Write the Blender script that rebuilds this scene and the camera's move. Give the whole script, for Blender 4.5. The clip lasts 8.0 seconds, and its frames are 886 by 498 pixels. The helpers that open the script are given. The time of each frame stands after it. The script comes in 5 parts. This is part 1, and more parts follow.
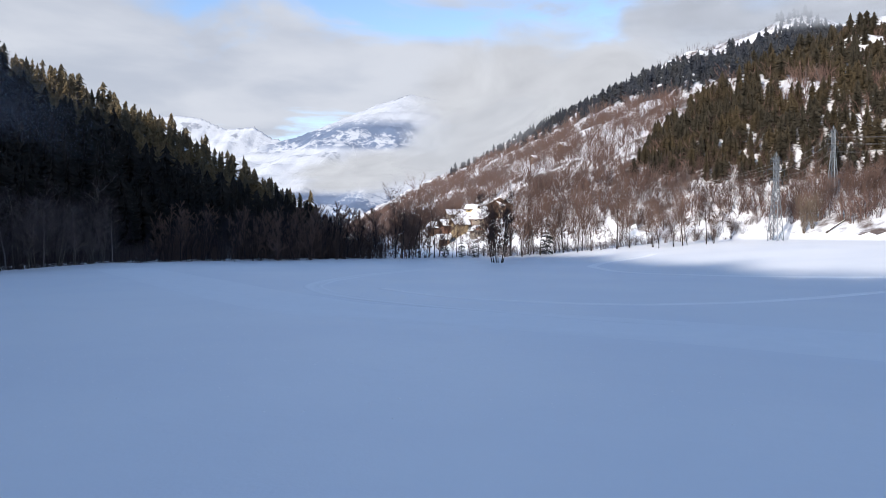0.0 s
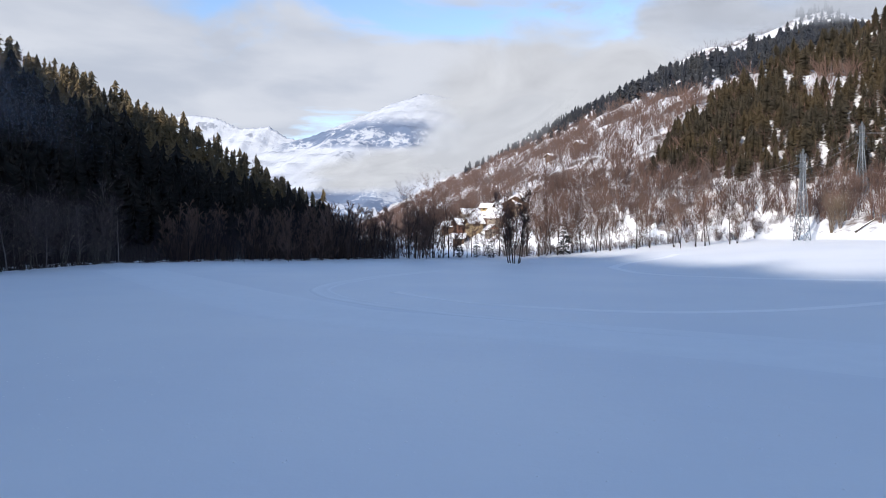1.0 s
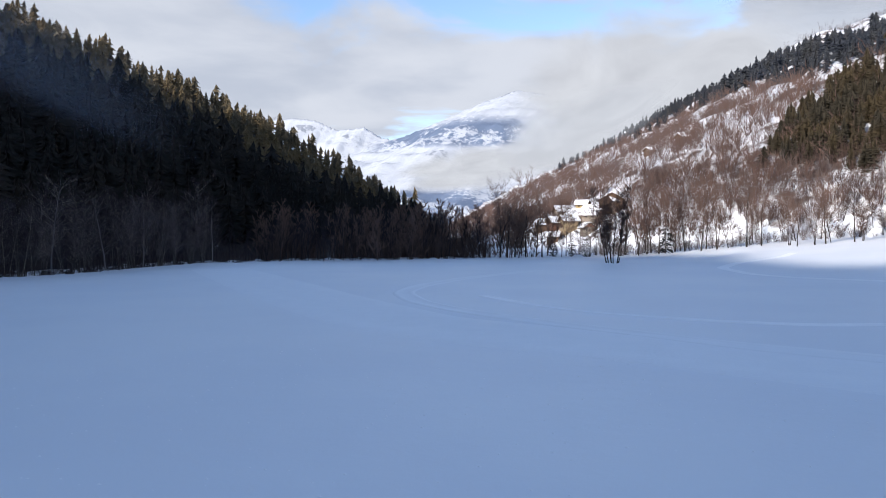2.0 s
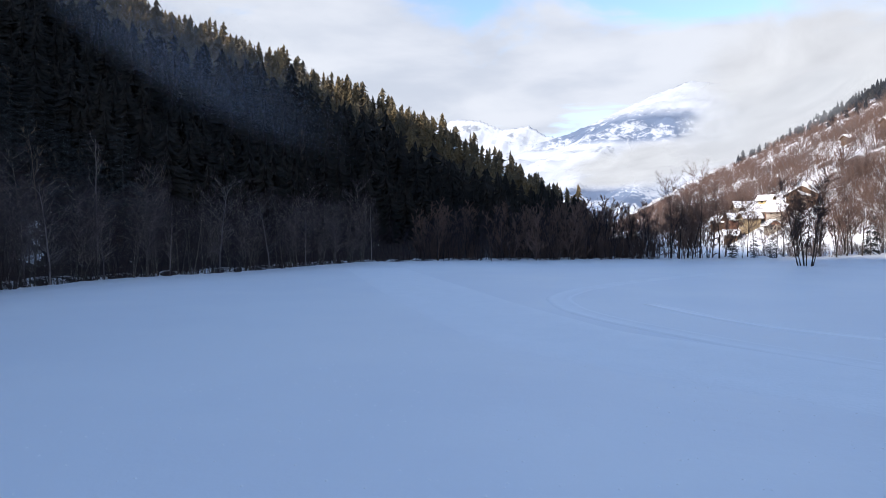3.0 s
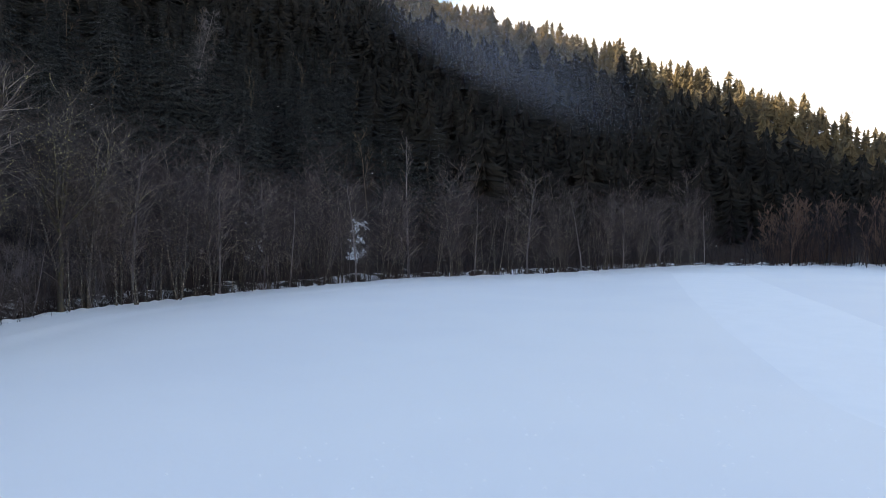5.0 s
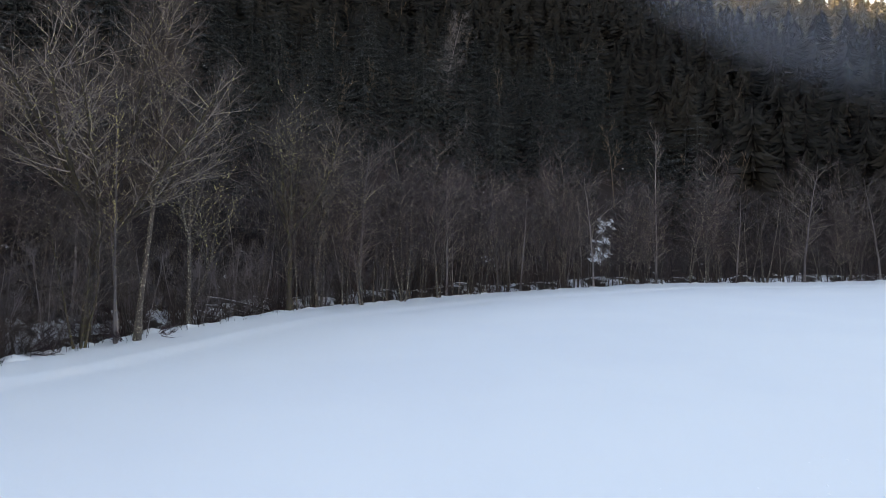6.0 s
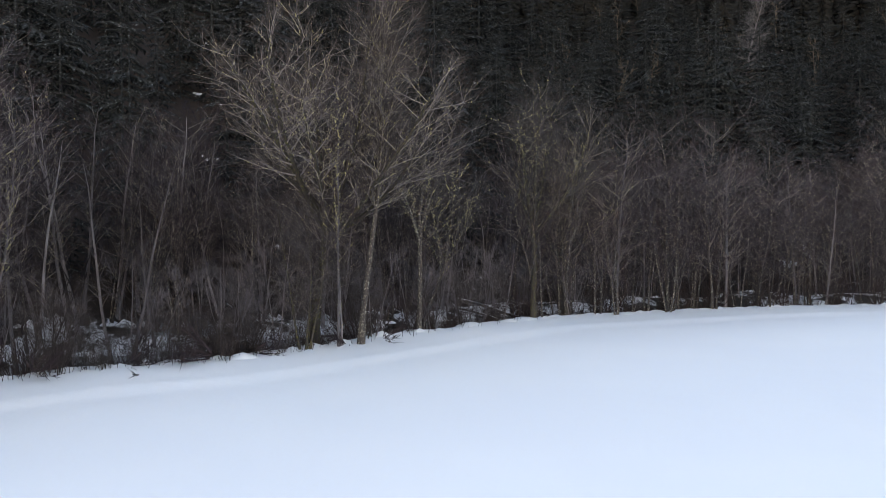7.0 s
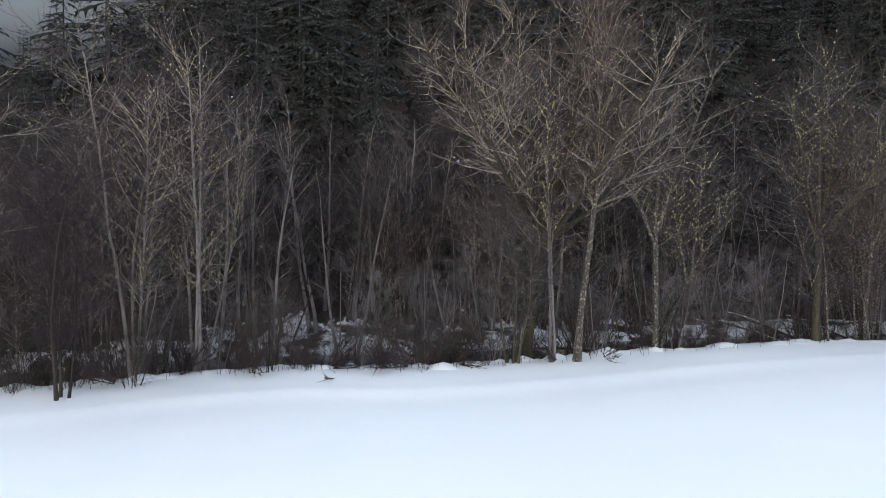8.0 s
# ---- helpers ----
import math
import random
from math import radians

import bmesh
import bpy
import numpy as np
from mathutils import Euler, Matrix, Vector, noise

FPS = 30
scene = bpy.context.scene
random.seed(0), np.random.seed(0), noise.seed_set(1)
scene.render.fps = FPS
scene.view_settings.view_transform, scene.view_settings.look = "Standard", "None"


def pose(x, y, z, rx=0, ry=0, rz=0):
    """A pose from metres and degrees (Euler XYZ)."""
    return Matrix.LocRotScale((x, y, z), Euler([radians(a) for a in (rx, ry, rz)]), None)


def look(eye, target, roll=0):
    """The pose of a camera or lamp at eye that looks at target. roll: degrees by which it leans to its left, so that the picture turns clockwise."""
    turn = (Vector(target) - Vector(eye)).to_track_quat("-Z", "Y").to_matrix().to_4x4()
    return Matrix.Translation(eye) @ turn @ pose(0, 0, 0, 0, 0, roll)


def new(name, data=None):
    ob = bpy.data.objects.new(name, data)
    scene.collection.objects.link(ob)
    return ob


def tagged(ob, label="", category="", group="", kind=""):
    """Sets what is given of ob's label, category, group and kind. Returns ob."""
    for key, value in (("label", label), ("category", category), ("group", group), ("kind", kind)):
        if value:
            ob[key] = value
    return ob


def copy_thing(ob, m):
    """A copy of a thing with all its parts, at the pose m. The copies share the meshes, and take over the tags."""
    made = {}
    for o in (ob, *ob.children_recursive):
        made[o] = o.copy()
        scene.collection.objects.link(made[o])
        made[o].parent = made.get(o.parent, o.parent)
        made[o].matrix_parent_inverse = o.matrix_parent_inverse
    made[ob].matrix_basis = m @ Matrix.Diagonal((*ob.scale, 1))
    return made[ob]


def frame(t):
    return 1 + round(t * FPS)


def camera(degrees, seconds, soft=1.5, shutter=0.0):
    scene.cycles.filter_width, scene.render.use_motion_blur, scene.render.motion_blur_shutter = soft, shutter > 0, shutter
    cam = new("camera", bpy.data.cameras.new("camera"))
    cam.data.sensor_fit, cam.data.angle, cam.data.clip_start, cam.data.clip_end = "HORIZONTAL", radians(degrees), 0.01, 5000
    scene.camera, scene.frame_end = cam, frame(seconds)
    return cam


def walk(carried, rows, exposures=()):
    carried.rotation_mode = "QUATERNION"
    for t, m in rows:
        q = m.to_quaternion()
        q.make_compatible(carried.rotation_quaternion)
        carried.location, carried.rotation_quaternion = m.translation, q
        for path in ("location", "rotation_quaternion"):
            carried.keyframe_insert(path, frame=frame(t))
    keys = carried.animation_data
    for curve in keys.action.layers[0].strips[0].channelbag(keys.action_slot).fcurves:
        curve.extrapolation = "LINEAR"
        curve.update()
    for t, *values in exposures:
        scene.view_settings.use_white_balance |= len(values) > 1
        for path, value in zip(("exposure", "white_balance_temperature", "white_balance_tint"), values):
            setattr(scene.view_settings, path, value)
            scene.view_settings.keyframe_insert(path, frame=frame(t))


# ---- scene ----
# ---- camera ----
cam = camera(64.5, 8.0, 0.7)
# seconds, eye, (yaw to the left, pitch, roll)
PATH = [
    (0, (-0.000, -0.000, 5.981), (0.00, -1.00, 0.10)),
    (0.5, (-0.142, 2.469, 6.007), (0.37, -1.02, 0.15)),
    (1, (-0.121, 5.173, 6.125), (1.15, -1.08, 0.13)),
    (1.2, (-0.109, 6.282, 6.143), (2.05, -1.12, 0.06)),
    (2.3, (-0.271, 13.035, 6.240), (12.43, -1.27, -0.13)),
    (2.5, (-0.358, 14.345, 6.246), (15.20, -1.27, -0.12)),
    (3, (-0.644, 17.669, 6.272), (22.06, -1.30, -0.21)),
    (3.5, (-1.184, 20.902, 6.196), (28.91, -1.29, -0.26)),
    (4, (-1.872, 23.986, 6.116), (35.67, -1.30, -0.20)),
    (4.2, (-2.235, 25.211, 6.077), (38.40, -1.33, -0.15)),
    (5.3, (-5.132, 32.412, 5.820), (54.85, -1.06, -0.24)),
    (5.5, (-5.848, 33.549, 5.834), (59.06, -1.08, -0.25)),
    (6, (-7.743, 36.214, 5.970), (70.68, -1.11, -0.10)),
    (6.5, (-9.842, 38.708, 6.105), (82.86, -1.19, -0.09)),
    (7, (-12.232, 40.844, 6.169), (94.95, -1.19, -0.12)),
    (7.5, (-14.730, 42.643, 6.261), (107.28, -1.19, -0.14)),
    (8, (-17.288, 44.042, 6.333), (119.35, -1.18, -0.06)),
]


def aim(yaw, pitch, roll):
    return pose(0, 0, 0, 0, 0, yaw) @ pose(0, 0, 0, 90 + pitch, 0, 0) @ pose(0, 0, 0, 0, 0, roll)


EXPOSURES = [
    (0, 0.66, 6350, 13), (1.2, 0.68, 6350, 13), (2.5, 0.78, 6300, 13), (3.5, 1.15, 6600, 13), (4.2, 1.46, 7200, 12),
    (5.4, 1.96, 9100, 13), (6.5, 2.27, 10000, 14), (7.2, 2.5, 10600, 15.5), (8, 2.71, 11000, 14)]
walk(cam, [(t, Matrix.Translation(eye) @ aim(*turn)) for t, eye, turn in PATH], EXPOSURES)

# ---- world and sun ----
SUN_TO = Vector((-0.55, -0.75, 0.345)).normalized()   # towards the sun, behind the wooded hill
world = bpy.data.worlds.new("world")
scene.world = world
world.use_nodes = True
wn, wl = world.node_tree.nodes, world.node_tree.links
wn.clear()


def wnode(kind, **props):
    n = wn.new(kind)
    for key, value in props.items():
        setattr(n, key, value)
    return n


def wmath(op, a, b=None, clamp=False):
    n = wnode("ShaderNodeMath", operation=op, use_clamp=clamp)
    for k, v in enumerate((a, b)):
        if v is None:
            continue
        if isinstance(v, (int, float)):
            n.inputs[k].default_value = v
        else:
            wl.new(v, n.inputs[k])
    return n.outputs[0]


sky = wnode("ShaderNodeTexSky", sky_type="NISHITA", sun_disc=False)
sky.sun_elevation = math.asin(SUN_TO.z)
sky.sun_rotation = math.atan2(SUN_TO.x, SUN_TO.y)
sky.altitude = 1200
sky.dust_density = 0.0
sky.ozone_density = 1.4
# clouds lie on a level layer: the direction is laid out on a plane overhead
geo = wnode("ShaderNodeTexCoord")
sep = wnode("ShaderNodeSeparateXYZ")
wl.new(geo.outputs["Generated"], sep.inputs[0])
rise = wmath("MAXIMUM", sep.outputs[2], 0.02)
rise = wmath("ADD", rise, 0.12)
u = wmath("DIVIDE", sep.outputs[0], rise)
v = wmath("DIVIDE", sep.outputs[1], rise)
flat = wnode("ShaderNodeCombineXYZ")
wl.new(u, flat.inputs[0]), wl.new(v, flat.inputs[1])
flat.inputs[2].default_value = 1.9
big = wnode("ShaderNodeTexNoise")
big.inputs["Scale"].default_value, big.inputs["Detail"].default_value, big.inputs["Roughness"].default_value = 1.15, 7, 0.5
big.inputs["Distortion"].default_value = 0.4
wl.new(flat.outputs[0], big.inputs["Vector"])
tone = wnode("ShaderNodeTexNoise")
tone.inputs["Scale"].default_value, tone.inputs["Detail"].default_value, tone.inputs["Roughness"].default_value = 1.6, 5, 0.5
tone.inputs["Distortion"].default_value = 0.2
wl.new(flat.outputs[0], tone.inputs["Vector"])
cover = wnode("ShaderNodeMapRange", interpolation_type="SMOOTHSTEP")
wl.new(big.outputs["Fac"], cover.inputs["Value"])
# the cover thins out overhead, where the sky is open
thin = wnode("ShaderNodeMapRange")
wl.new(sep.outputs[2], thin.inputs["Value"])
thin.inputs["From Min"].default_value, thin.inputs["From Max"].default_value = 0.24, 0.36
thin.inputs["To Min"].default_value, thin.inputs["To Max"].default_value = 0.34, 0.56
wl.new(thin.outputs[0], cover.inputs["From Min"])
wl.new(wmath("ADD", thin.outputs[0], 0.11), cover.inputs["From Max"])
white = wnode("ShaderNodeMix", data_type="RGBA")
white.inputs["A"].default_value, white.inputs["B"].default_value = (2.2, 2.42, 2.76, 1), (2.88, 3.05, 3.28, 1)
shade = wnode("ShaderNodeMapRange", interpolation_type="SMOOTHSTEP")
shade.inputs["From Min"].default_value, shade.inputs["From Max"].default_value = 0.3, 0.65
wl.new(tone.outputs["Fac"], shade.inputs["Value"])
wl.new(shade.outputs[0], white.inputs["Factor"])
mix = wnode("ShaderNodeMix", data_type="RGBA")
wl.new(cover.outputs[0], mix.inputs["Factor"])
wl.new(sky.outputs[0], mix.inputs["A"])
wl.new(white.outputs["Result"], mix.inputs["B"])
back = wnode("ShaderNodeBackground")
back.inputs["Strength"].default_value = 0.15
wl.new(mix.outputs["Result"], back.inputs["Color"])
wl.new(back.outputs[0], wnode("ShaderNodeOutputWorld").inputs["Surface"])

sun = new("sun", bpy.data.lights.new("sun", "SUN"))
sun.data.energy, sun.data.angle, sun.data.color = 4.4, radians(1.5), (1.0, 0.93, 0.82)
sun.matrix_world = look(SUN_TO * 100, (0, 0, 0))

# ---- materials ----


class Mat:
    """A node material with short calls to lay noise, ramps and mixes."""

    def __init__(self, name, rough=0.7):
        self.m = bpy.data.materials.new(name)
        self.m.use_nodes = True
        self.t = self.m.node_tree
        self.b = self.t.nodes["Principled BSDF"]
        self.b.inputs["Roughness"].default_value = rough
        self.b.inputs["Specular IOR Level"].default_value = 0.3
        self.co = self.t.nodes.new("ShaderNodeTexCoord").outputs["Object"]

    def put(self, a, socket):
        if isinstance(a, (int, float)):
            socket.default_value = a
        elif isinstance(a, tuple):
            socket.default_value = (*a, 1) if len(a) == 3 and len(socket.default_value) == 4 else a
        else:
            self.t.links.new(a, socket)

    def noise(self, scale, detail=4, rough=0.55, stretch=None, co=None):
        n = self.t.nodes.new("ShaderNodeTexNoise")
        n.inputs["Scale"].default_value, n.inputs["Detail"].default_value, n.inputs["Roughness"].default_value = scale, detail, rough
        co = co or self.co
        if stretch:
            mp = self.t.nodes.new("ShaderNodeMapping")
            mp.inputs["Scale"].default_value = stretch
            self.t.links.new(co, mp.inputs["Vector"])
            co = mp.outputs[0]
        self.t.links.new(co, n.inputs["Vector"])
        return n.outputs["Fac"]

    def span(self, value, a, b, lo=0.0, hi=1.0):
        n = self.t.nodes.new("ShaderNodeMapRange")
        n.interpolation_type = "SMOOTHSTEP"
        self.t.links.new(value, n.inputs["Value"])
        for key, x in zip(("From Min", "From Max", "To Min", "To Max"), (a, b, lo, hi)):
            n.inputs[key].default_value = x
        return n.outputs[0]

    def mix(self, fac, a, b):
        n = self.t.nodes.new("ShaderNodeMix")
        n.data_type = "RGBA"
        self.put(fac, n.inputs["Factor"]), self.put(a, n.inputs["A"]), self.put(b, n.inputs["B"])
        return n.outputs["Result"]

    def math(self, op, a, b):
        n = self.t.nodes.new("ShaderNodeMath")
        n.operation = op
        self.put(a, n.inputs[0]), self.put(b, n.inputs[1])
        return n.outputs[0]

    def island(self):
        return self.t.nodes.new("ShaderNodeNewGeometry").outputs["Random Per Island"]

    def object_random(self):
        return self.t.nodes.new("ShaderNodeObjectInfo").outputs["Random"]

    def colour(self, c):
        self.put(c, self.b.inputs["Base Color"])
        return self

    def bump(self, height, strength=0.4, distance=0.05):
        n = self.t.nodes.new("ShaderNodeBump")
        n.inputs["Strength"].default_value, n.inputs["Distance"].default_value = strength, distance
        self.t.links.new(height, n.inputs["Height"])
        self.t.links.new(n.outputs[0], self.b.inputs["Normal"])
        return self


def snow_material():
    m = Mat("snow", 0.5)
    m.b.inputs["Specular IOR Level"].default_value = 0.5
    soft = m.noise(0.05, 3)
    m.colour(m.mix(m.span(soft, 0.35, 0.65), (0.79, 0.81, 0.84), (0.83, 0.845, 0.86)))
    m.bump(m.math("ADD", m.noise(0.9, 5, 0.5), m.math("MULTIPLY", m.noise(9, 3), 0.25)), 0.35, 0.06)
    return m.m


def forest_floor_material():
    m = Mat("snowy_forest_floor", 0.85)
    patch = m.span(m.noise(0.5, 6, 0.65), 0.65, 0.72)
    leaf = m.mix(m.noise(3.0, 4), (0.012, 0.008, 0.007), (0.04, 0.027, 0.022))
    m.colour(m.mix(patch, leaf, (0.82, 0.84, 0.87)))
    m.bump(m.noise(2.5, 5), 0.5, 0.1)
    return m.m


def bank_material():
    m = Mat("wet_stream_bank", 0.6)
    patch = m.span(m.noise(0.4, 6, 0.6), 0.46, 0.53)
    soil = m.mix(m.noise(4.0, 5), (0.012, 0.009, 0.007), (0.05, 0.037, 0.028))
    m.colour(m.mix(patch, soil, (0.8, 0.82, 0.86)))
    m.bump(m.noise(3.0, 6), 0.8, 0.15)
    return m.m


def slope_material():
    m = Mat("snowy_slope", 0.85)
    patch = m.span(m.math("ADD", m.math("MULTIPLY", m.noise(0.02, 5, 0.6), 0.6), m.math("MULTIPLY", m.noise(0.12, 5, 0.65), 0.4)), 0.415, 0.49)
    earth = m.mix(m.noise(0.25, 6, 0.7), (0.05, 0.038, 0.035), (0.17, 0.13, 0.115))
    m.colour(m.mix(patch, earth, (0.64, 0.65, 0.68)))
    m.bump(m.noise(0.3, 5), 0.6, 1.0)
    return m.m


def bark_material(name, a, b, speck=None):
    m = Mat(name, 0.9)
    base = m.mix(m.noise(7, 5, 0.6, (1, 1, 0.2)), a, b)
    if speck:
        base = m.mix(m.span(m.noise(8.5, 4, 0.8), 0.55, 0.60), base, speck)
    tint = m.mix(m.object_random(), (0.55, 0.53, 0.56), (1.27, 1.2, 1.2))
    n = m.t.nodes.new("ShaderNodeMix")
    n.data_type, n.blend_type = "RGBA", "MULTIPLY"
    n.inputs["Factor"].default_value = 1
    m.t.links.new(base, n.inputs["A"]), m.t.links.new(tint, n.inputs["B"])
    m.colour(n.outputs["Result"]).bump(m.noise(14, 4, 0.6, (1, 1, 0.3)), 0.6, 0.03)
    return m.m


def needle_material(name, dark, light, frost=0.0, aged=(1.2, 1.05, 0.8)):
    m = Mat(name, 0.8)
    base = m.mix(m.noise(0.9, 4), dark, light)
    old = m.mix(m.span(m.noise(0.06, 2), 0.4, 0.65), base, tuple(c * k for c, k in zip(light, aged)))
    if frost:
        old = m.mix(m.span(m.noise(4.5, 4, 0.65), 0.62 - frost * 0.2, 0.70), old, (0.20, 0.225, 0.23))
    m.colour(old)
    return m.m


SNOW = snow_material()
FLOOR = forest_floor_material()
SLOPE = slope_material()
BANK = bank_material()
BARK = bark_material("grey_bark", (0.018, 0.015, 0.014), (0.10, 0.088, 0.08), (0.38, 0.37, 0.29))
BARK_DARK = bark_material("dark_bark", (0.018, 0.015, 0.013), (0.06, 0.05, 0.042))
BARK_PALE = bark_material("pale_birch_bark", (0.034, 0.031, 0.031), (0.35, 0.333, 0.336))
LICHEN = bark_material("lichen", (0.20, 0.19, 0.08), (0.58, 0.55, 0.26))
BARK_MOSS = bark_material("mossy_bark", (0.018, 0.0155, 0.0125), (0.085, 0.075, 0.062), (0.11, 0.11, 0.035))
LIMB = bark_material("grey_limbs", (0.026, 0.021, 0.021), (0.275, 0.255, 0.258), (0.47, 0.445, 0.27))
LIMB_DARK = bark_material("dark_grey_limbs", (0.024, 0.019, 0.021), (0.19, 0.168, 0.17), (0.38, 0.36, 0.26))
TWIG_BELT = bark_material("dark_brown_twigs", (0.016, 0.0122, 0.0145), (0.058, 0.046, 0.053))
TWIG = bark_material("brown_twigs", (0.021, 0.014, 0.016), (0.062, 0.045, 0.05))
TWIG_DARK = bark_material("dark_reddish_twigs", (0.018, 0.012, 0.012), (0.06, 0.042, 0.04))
TWIG_OLIVE = bark_material("olive_brown_twigs", (0.018, 0.0145, 0.0138), (0.096, 0.079, 0.073))
TWIG_PALE = bark_material("pale_grey_twigs", (0.04, 0.036, 0.039), (0.20, 0.185, 0.19))
TWIG_VALLEY = bark_material("warm_brown_twigs", (0.055, 0.036, 0.029), (0.155, 0.104, 0.082))
TWIG_RED = bark_material("russet_twigs", (0.07, 0.045, 0.037), (0.185, 0.124, 0.10))
TWIG_GREY = bark_material("grey_brown_twigs", (0.09, 0.075, 0.07), (0.25, 0.215, 0.20))
LARCH = bark_material("larch_twigs", (0.08, 0.064, 0.047), (0.18, 0.145, 0.105))
# hillside firs near black: their deep shade is put into the colour
NEEDLE_SHADE = needle_material("shade_fir_needles", (0.0045, 0.0044, 0.0042), (0.0135, 0.013, 0.0117), 0.0, (1.2, 1.05, 0.9))
# slope firs: lighter olive copy, sunlight partly put into the colour
NEEDLE_SUN = needle_material("sunlit_fir_needles", (0.013, 0.011, 0.007), (0.036, 0.029, 0.017))
# spur crest firs: lightest copy, sunlight painted into the colour
NEEDLE_CREST_LIT = needle_material("sunlit_crest_needles", (0.040, 0.034, 0.022), (0.118, 0.098, 0.064))
# ridge firs: cloud shadow and haze put into the blue, few frost specks
NEEDLE_HIGH = needle_material("cloud_shade_fir_needles", (0.010, 0.013, 0.020), (0.024, 0.029, 0.042), 0.04)
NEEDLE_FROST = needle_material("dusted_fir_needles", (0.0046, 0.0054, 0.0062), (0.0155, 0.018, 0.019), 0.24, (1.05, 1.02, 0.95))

# ---- mesh helpers ----


def polyline(points):
    xs = [p[0] for p in points]
    ys = [p[1] for p in points]
    return lambda q: np.interp(q, xs, ys)


class Build:
    """Collects vertices and faces, then makes one mesh of them."""

    def __init__(self):
        self.v, self.tri, self.n = [], [], 0

    def add(self, verts, tris):
        self.v.append(np.asarray(verts, float).reshape(-1, 3))
        self.tri.append(np.asarray(tris, int).reshape(-1, 3) + self.n)
        self.n += len(self.v[-1])

    def arrays(self):
        return np.concatenate(self.v), np.concatenate(self.tri)

    def tube(self, pts, radii, sides=4, closed_tip=True):
        pts = np.asarray(pts, float)
        n = len(pts)
        ang = np.arange(sides) * 2 * math.pi / sides
        rings = []
        for i in range(n):
            d = pts[min(i + 1, n - 1)] - pts[max(i - 1, 0)]
            d /= np.linalg.norm(d) + 1e-9
            a = np.cross(d, (0.31, 0.87, 0.38) if abs(d[2]) > 0.5 else (0, 0, 1))
            a /= np.linalg.norm(a) + 1e-9
            b = np.cross(d, a)
            rings.append(pts[i] + radii[i] * (np.cos(ang)[:, None] * a + np.sin(ang)[:, None] * b))
        tris = []
        for i in range(n - 1):
            for k in range(sides):
                p, q = i * sides + k, i * sides + (k + 1) % sides
                tris += [(p, q, q + sides), (p, q + sides, p + sides)]
        self.add(np.concatenate(rings), tris)

    def twig(self, a, b, r):
        """A three-sided spike from a to b."""
        d = b - a
        d = d / (np.linalg.norm(d) + 1e-9)
        s = np.cross(d, (0.3, 0.5, 0.81))
        s /= np.linalg.norm(s) + 1e-9
        w = np.cross(d, s)
        self.add([a + r * s, a + r * (-0.5 * s + 0.87 * w), a + r * (-0.5 * s - 0.87 * w), b], [(0, 1, 3), (1, 2, 3), (2, 0, 3)])

    def mesh(self, name, material, smooth=False):
        v, t = self.arrays()
        return raw_mesh(name, v, t, material, smooth)


def raw_mesh(name, v, t, materials, smooth=False, slots=None):
    me = bpy.data.meshes.new(name)
    k = t.shape[1]
    me.vertices.add(len(v)), me.loops.add(t.size), me.polygons.add(len(t))
    me.vertices.foreach_set("co", v.astype(np.float32).ravel())
    me.loops.foreach_set("vertex_index", t.astype(np.int32).ravel())
    me.polygons.foreach_set("loop_start", np.arange(0, t.size, k, dtype=np.int32))
    if slots is not None:
        me.polygons.foreach_set("material_index", slots.astype(np.int32))
    me.polygons.foreach_set("use_smooth", np.full(len(t), smooth))
    for m in materials if isinstance(materials, (list, tuple)) else [materials]:
        me.materials.append(m)
    me.update(calc_edges=True)
    return me


def part(name, me, parent, label=""):
    ob = new(name, me)
    ob.parent = parent
    return tagged(ob, label)


def scattered(name, arrays, places, material):
    """One mesh of many copies: arrays are (vertices, triangles) choices, places rows of x, y, z, size, width, turn, choice."""
    vs, ts, n = [], [], 0
    for x, y, z, size, width, turn, choice in places:
        v, t = arrays[int(choice)]
        c, s = math.cos(turn), math.sin(turn)
        w = size * width
        vs.append(np.stack([x + w * (c * v[:, 0] - s * v[:, 1]), y + w * (s * v[:, 0] + c * v[:, 1]), z + size * v[:, 2]], 1))
        ts.append(t + n)
        n += len(v)
    return new(name, raw_mesh(name, np.concatenate(vs), np.concatenate(ts), material))


# ---- terrain ----
# edge of the field against the woods, going round from behind the camera to the far end
EDGE = np.array([(-20, -80), (-21, -20), (-25, 5), (-33, 15), (-39, 18.5), (-42.5, 22), (-45, 27), (-48.7, 30.6), (-55, 35.7), (-63, 43),
                 (-67, 50), (-71, 58), (-73.5, 67), (-76.5, 85), (-76, 100), (-73, 122), (-70.5, 150), (-62, 162), (-50, 170), (-26, 177.5),
                 (-12, 186), (12, 200), (40, 222), (75, 236), (120, 228), (170, 215), (400, 190)], float)
foot_x = polyline([(-200, 6), (-60, -21), (5, -42), (20, -54), (30, -66), (43, -80), (60, -88), (90, -92), (150, -86), (200, -74), (280, -50), (340, -42), (400, -70), (700, -190), (2500, -600)])
right_x = polyline([(-300, 330), (60, 210), (150, 140), (200, 112), (235, 92), (262, 42), (290, 8), (330, -18), (365, -36), (400, -48), (700, -106), (1500, -257), (2600, -465)])


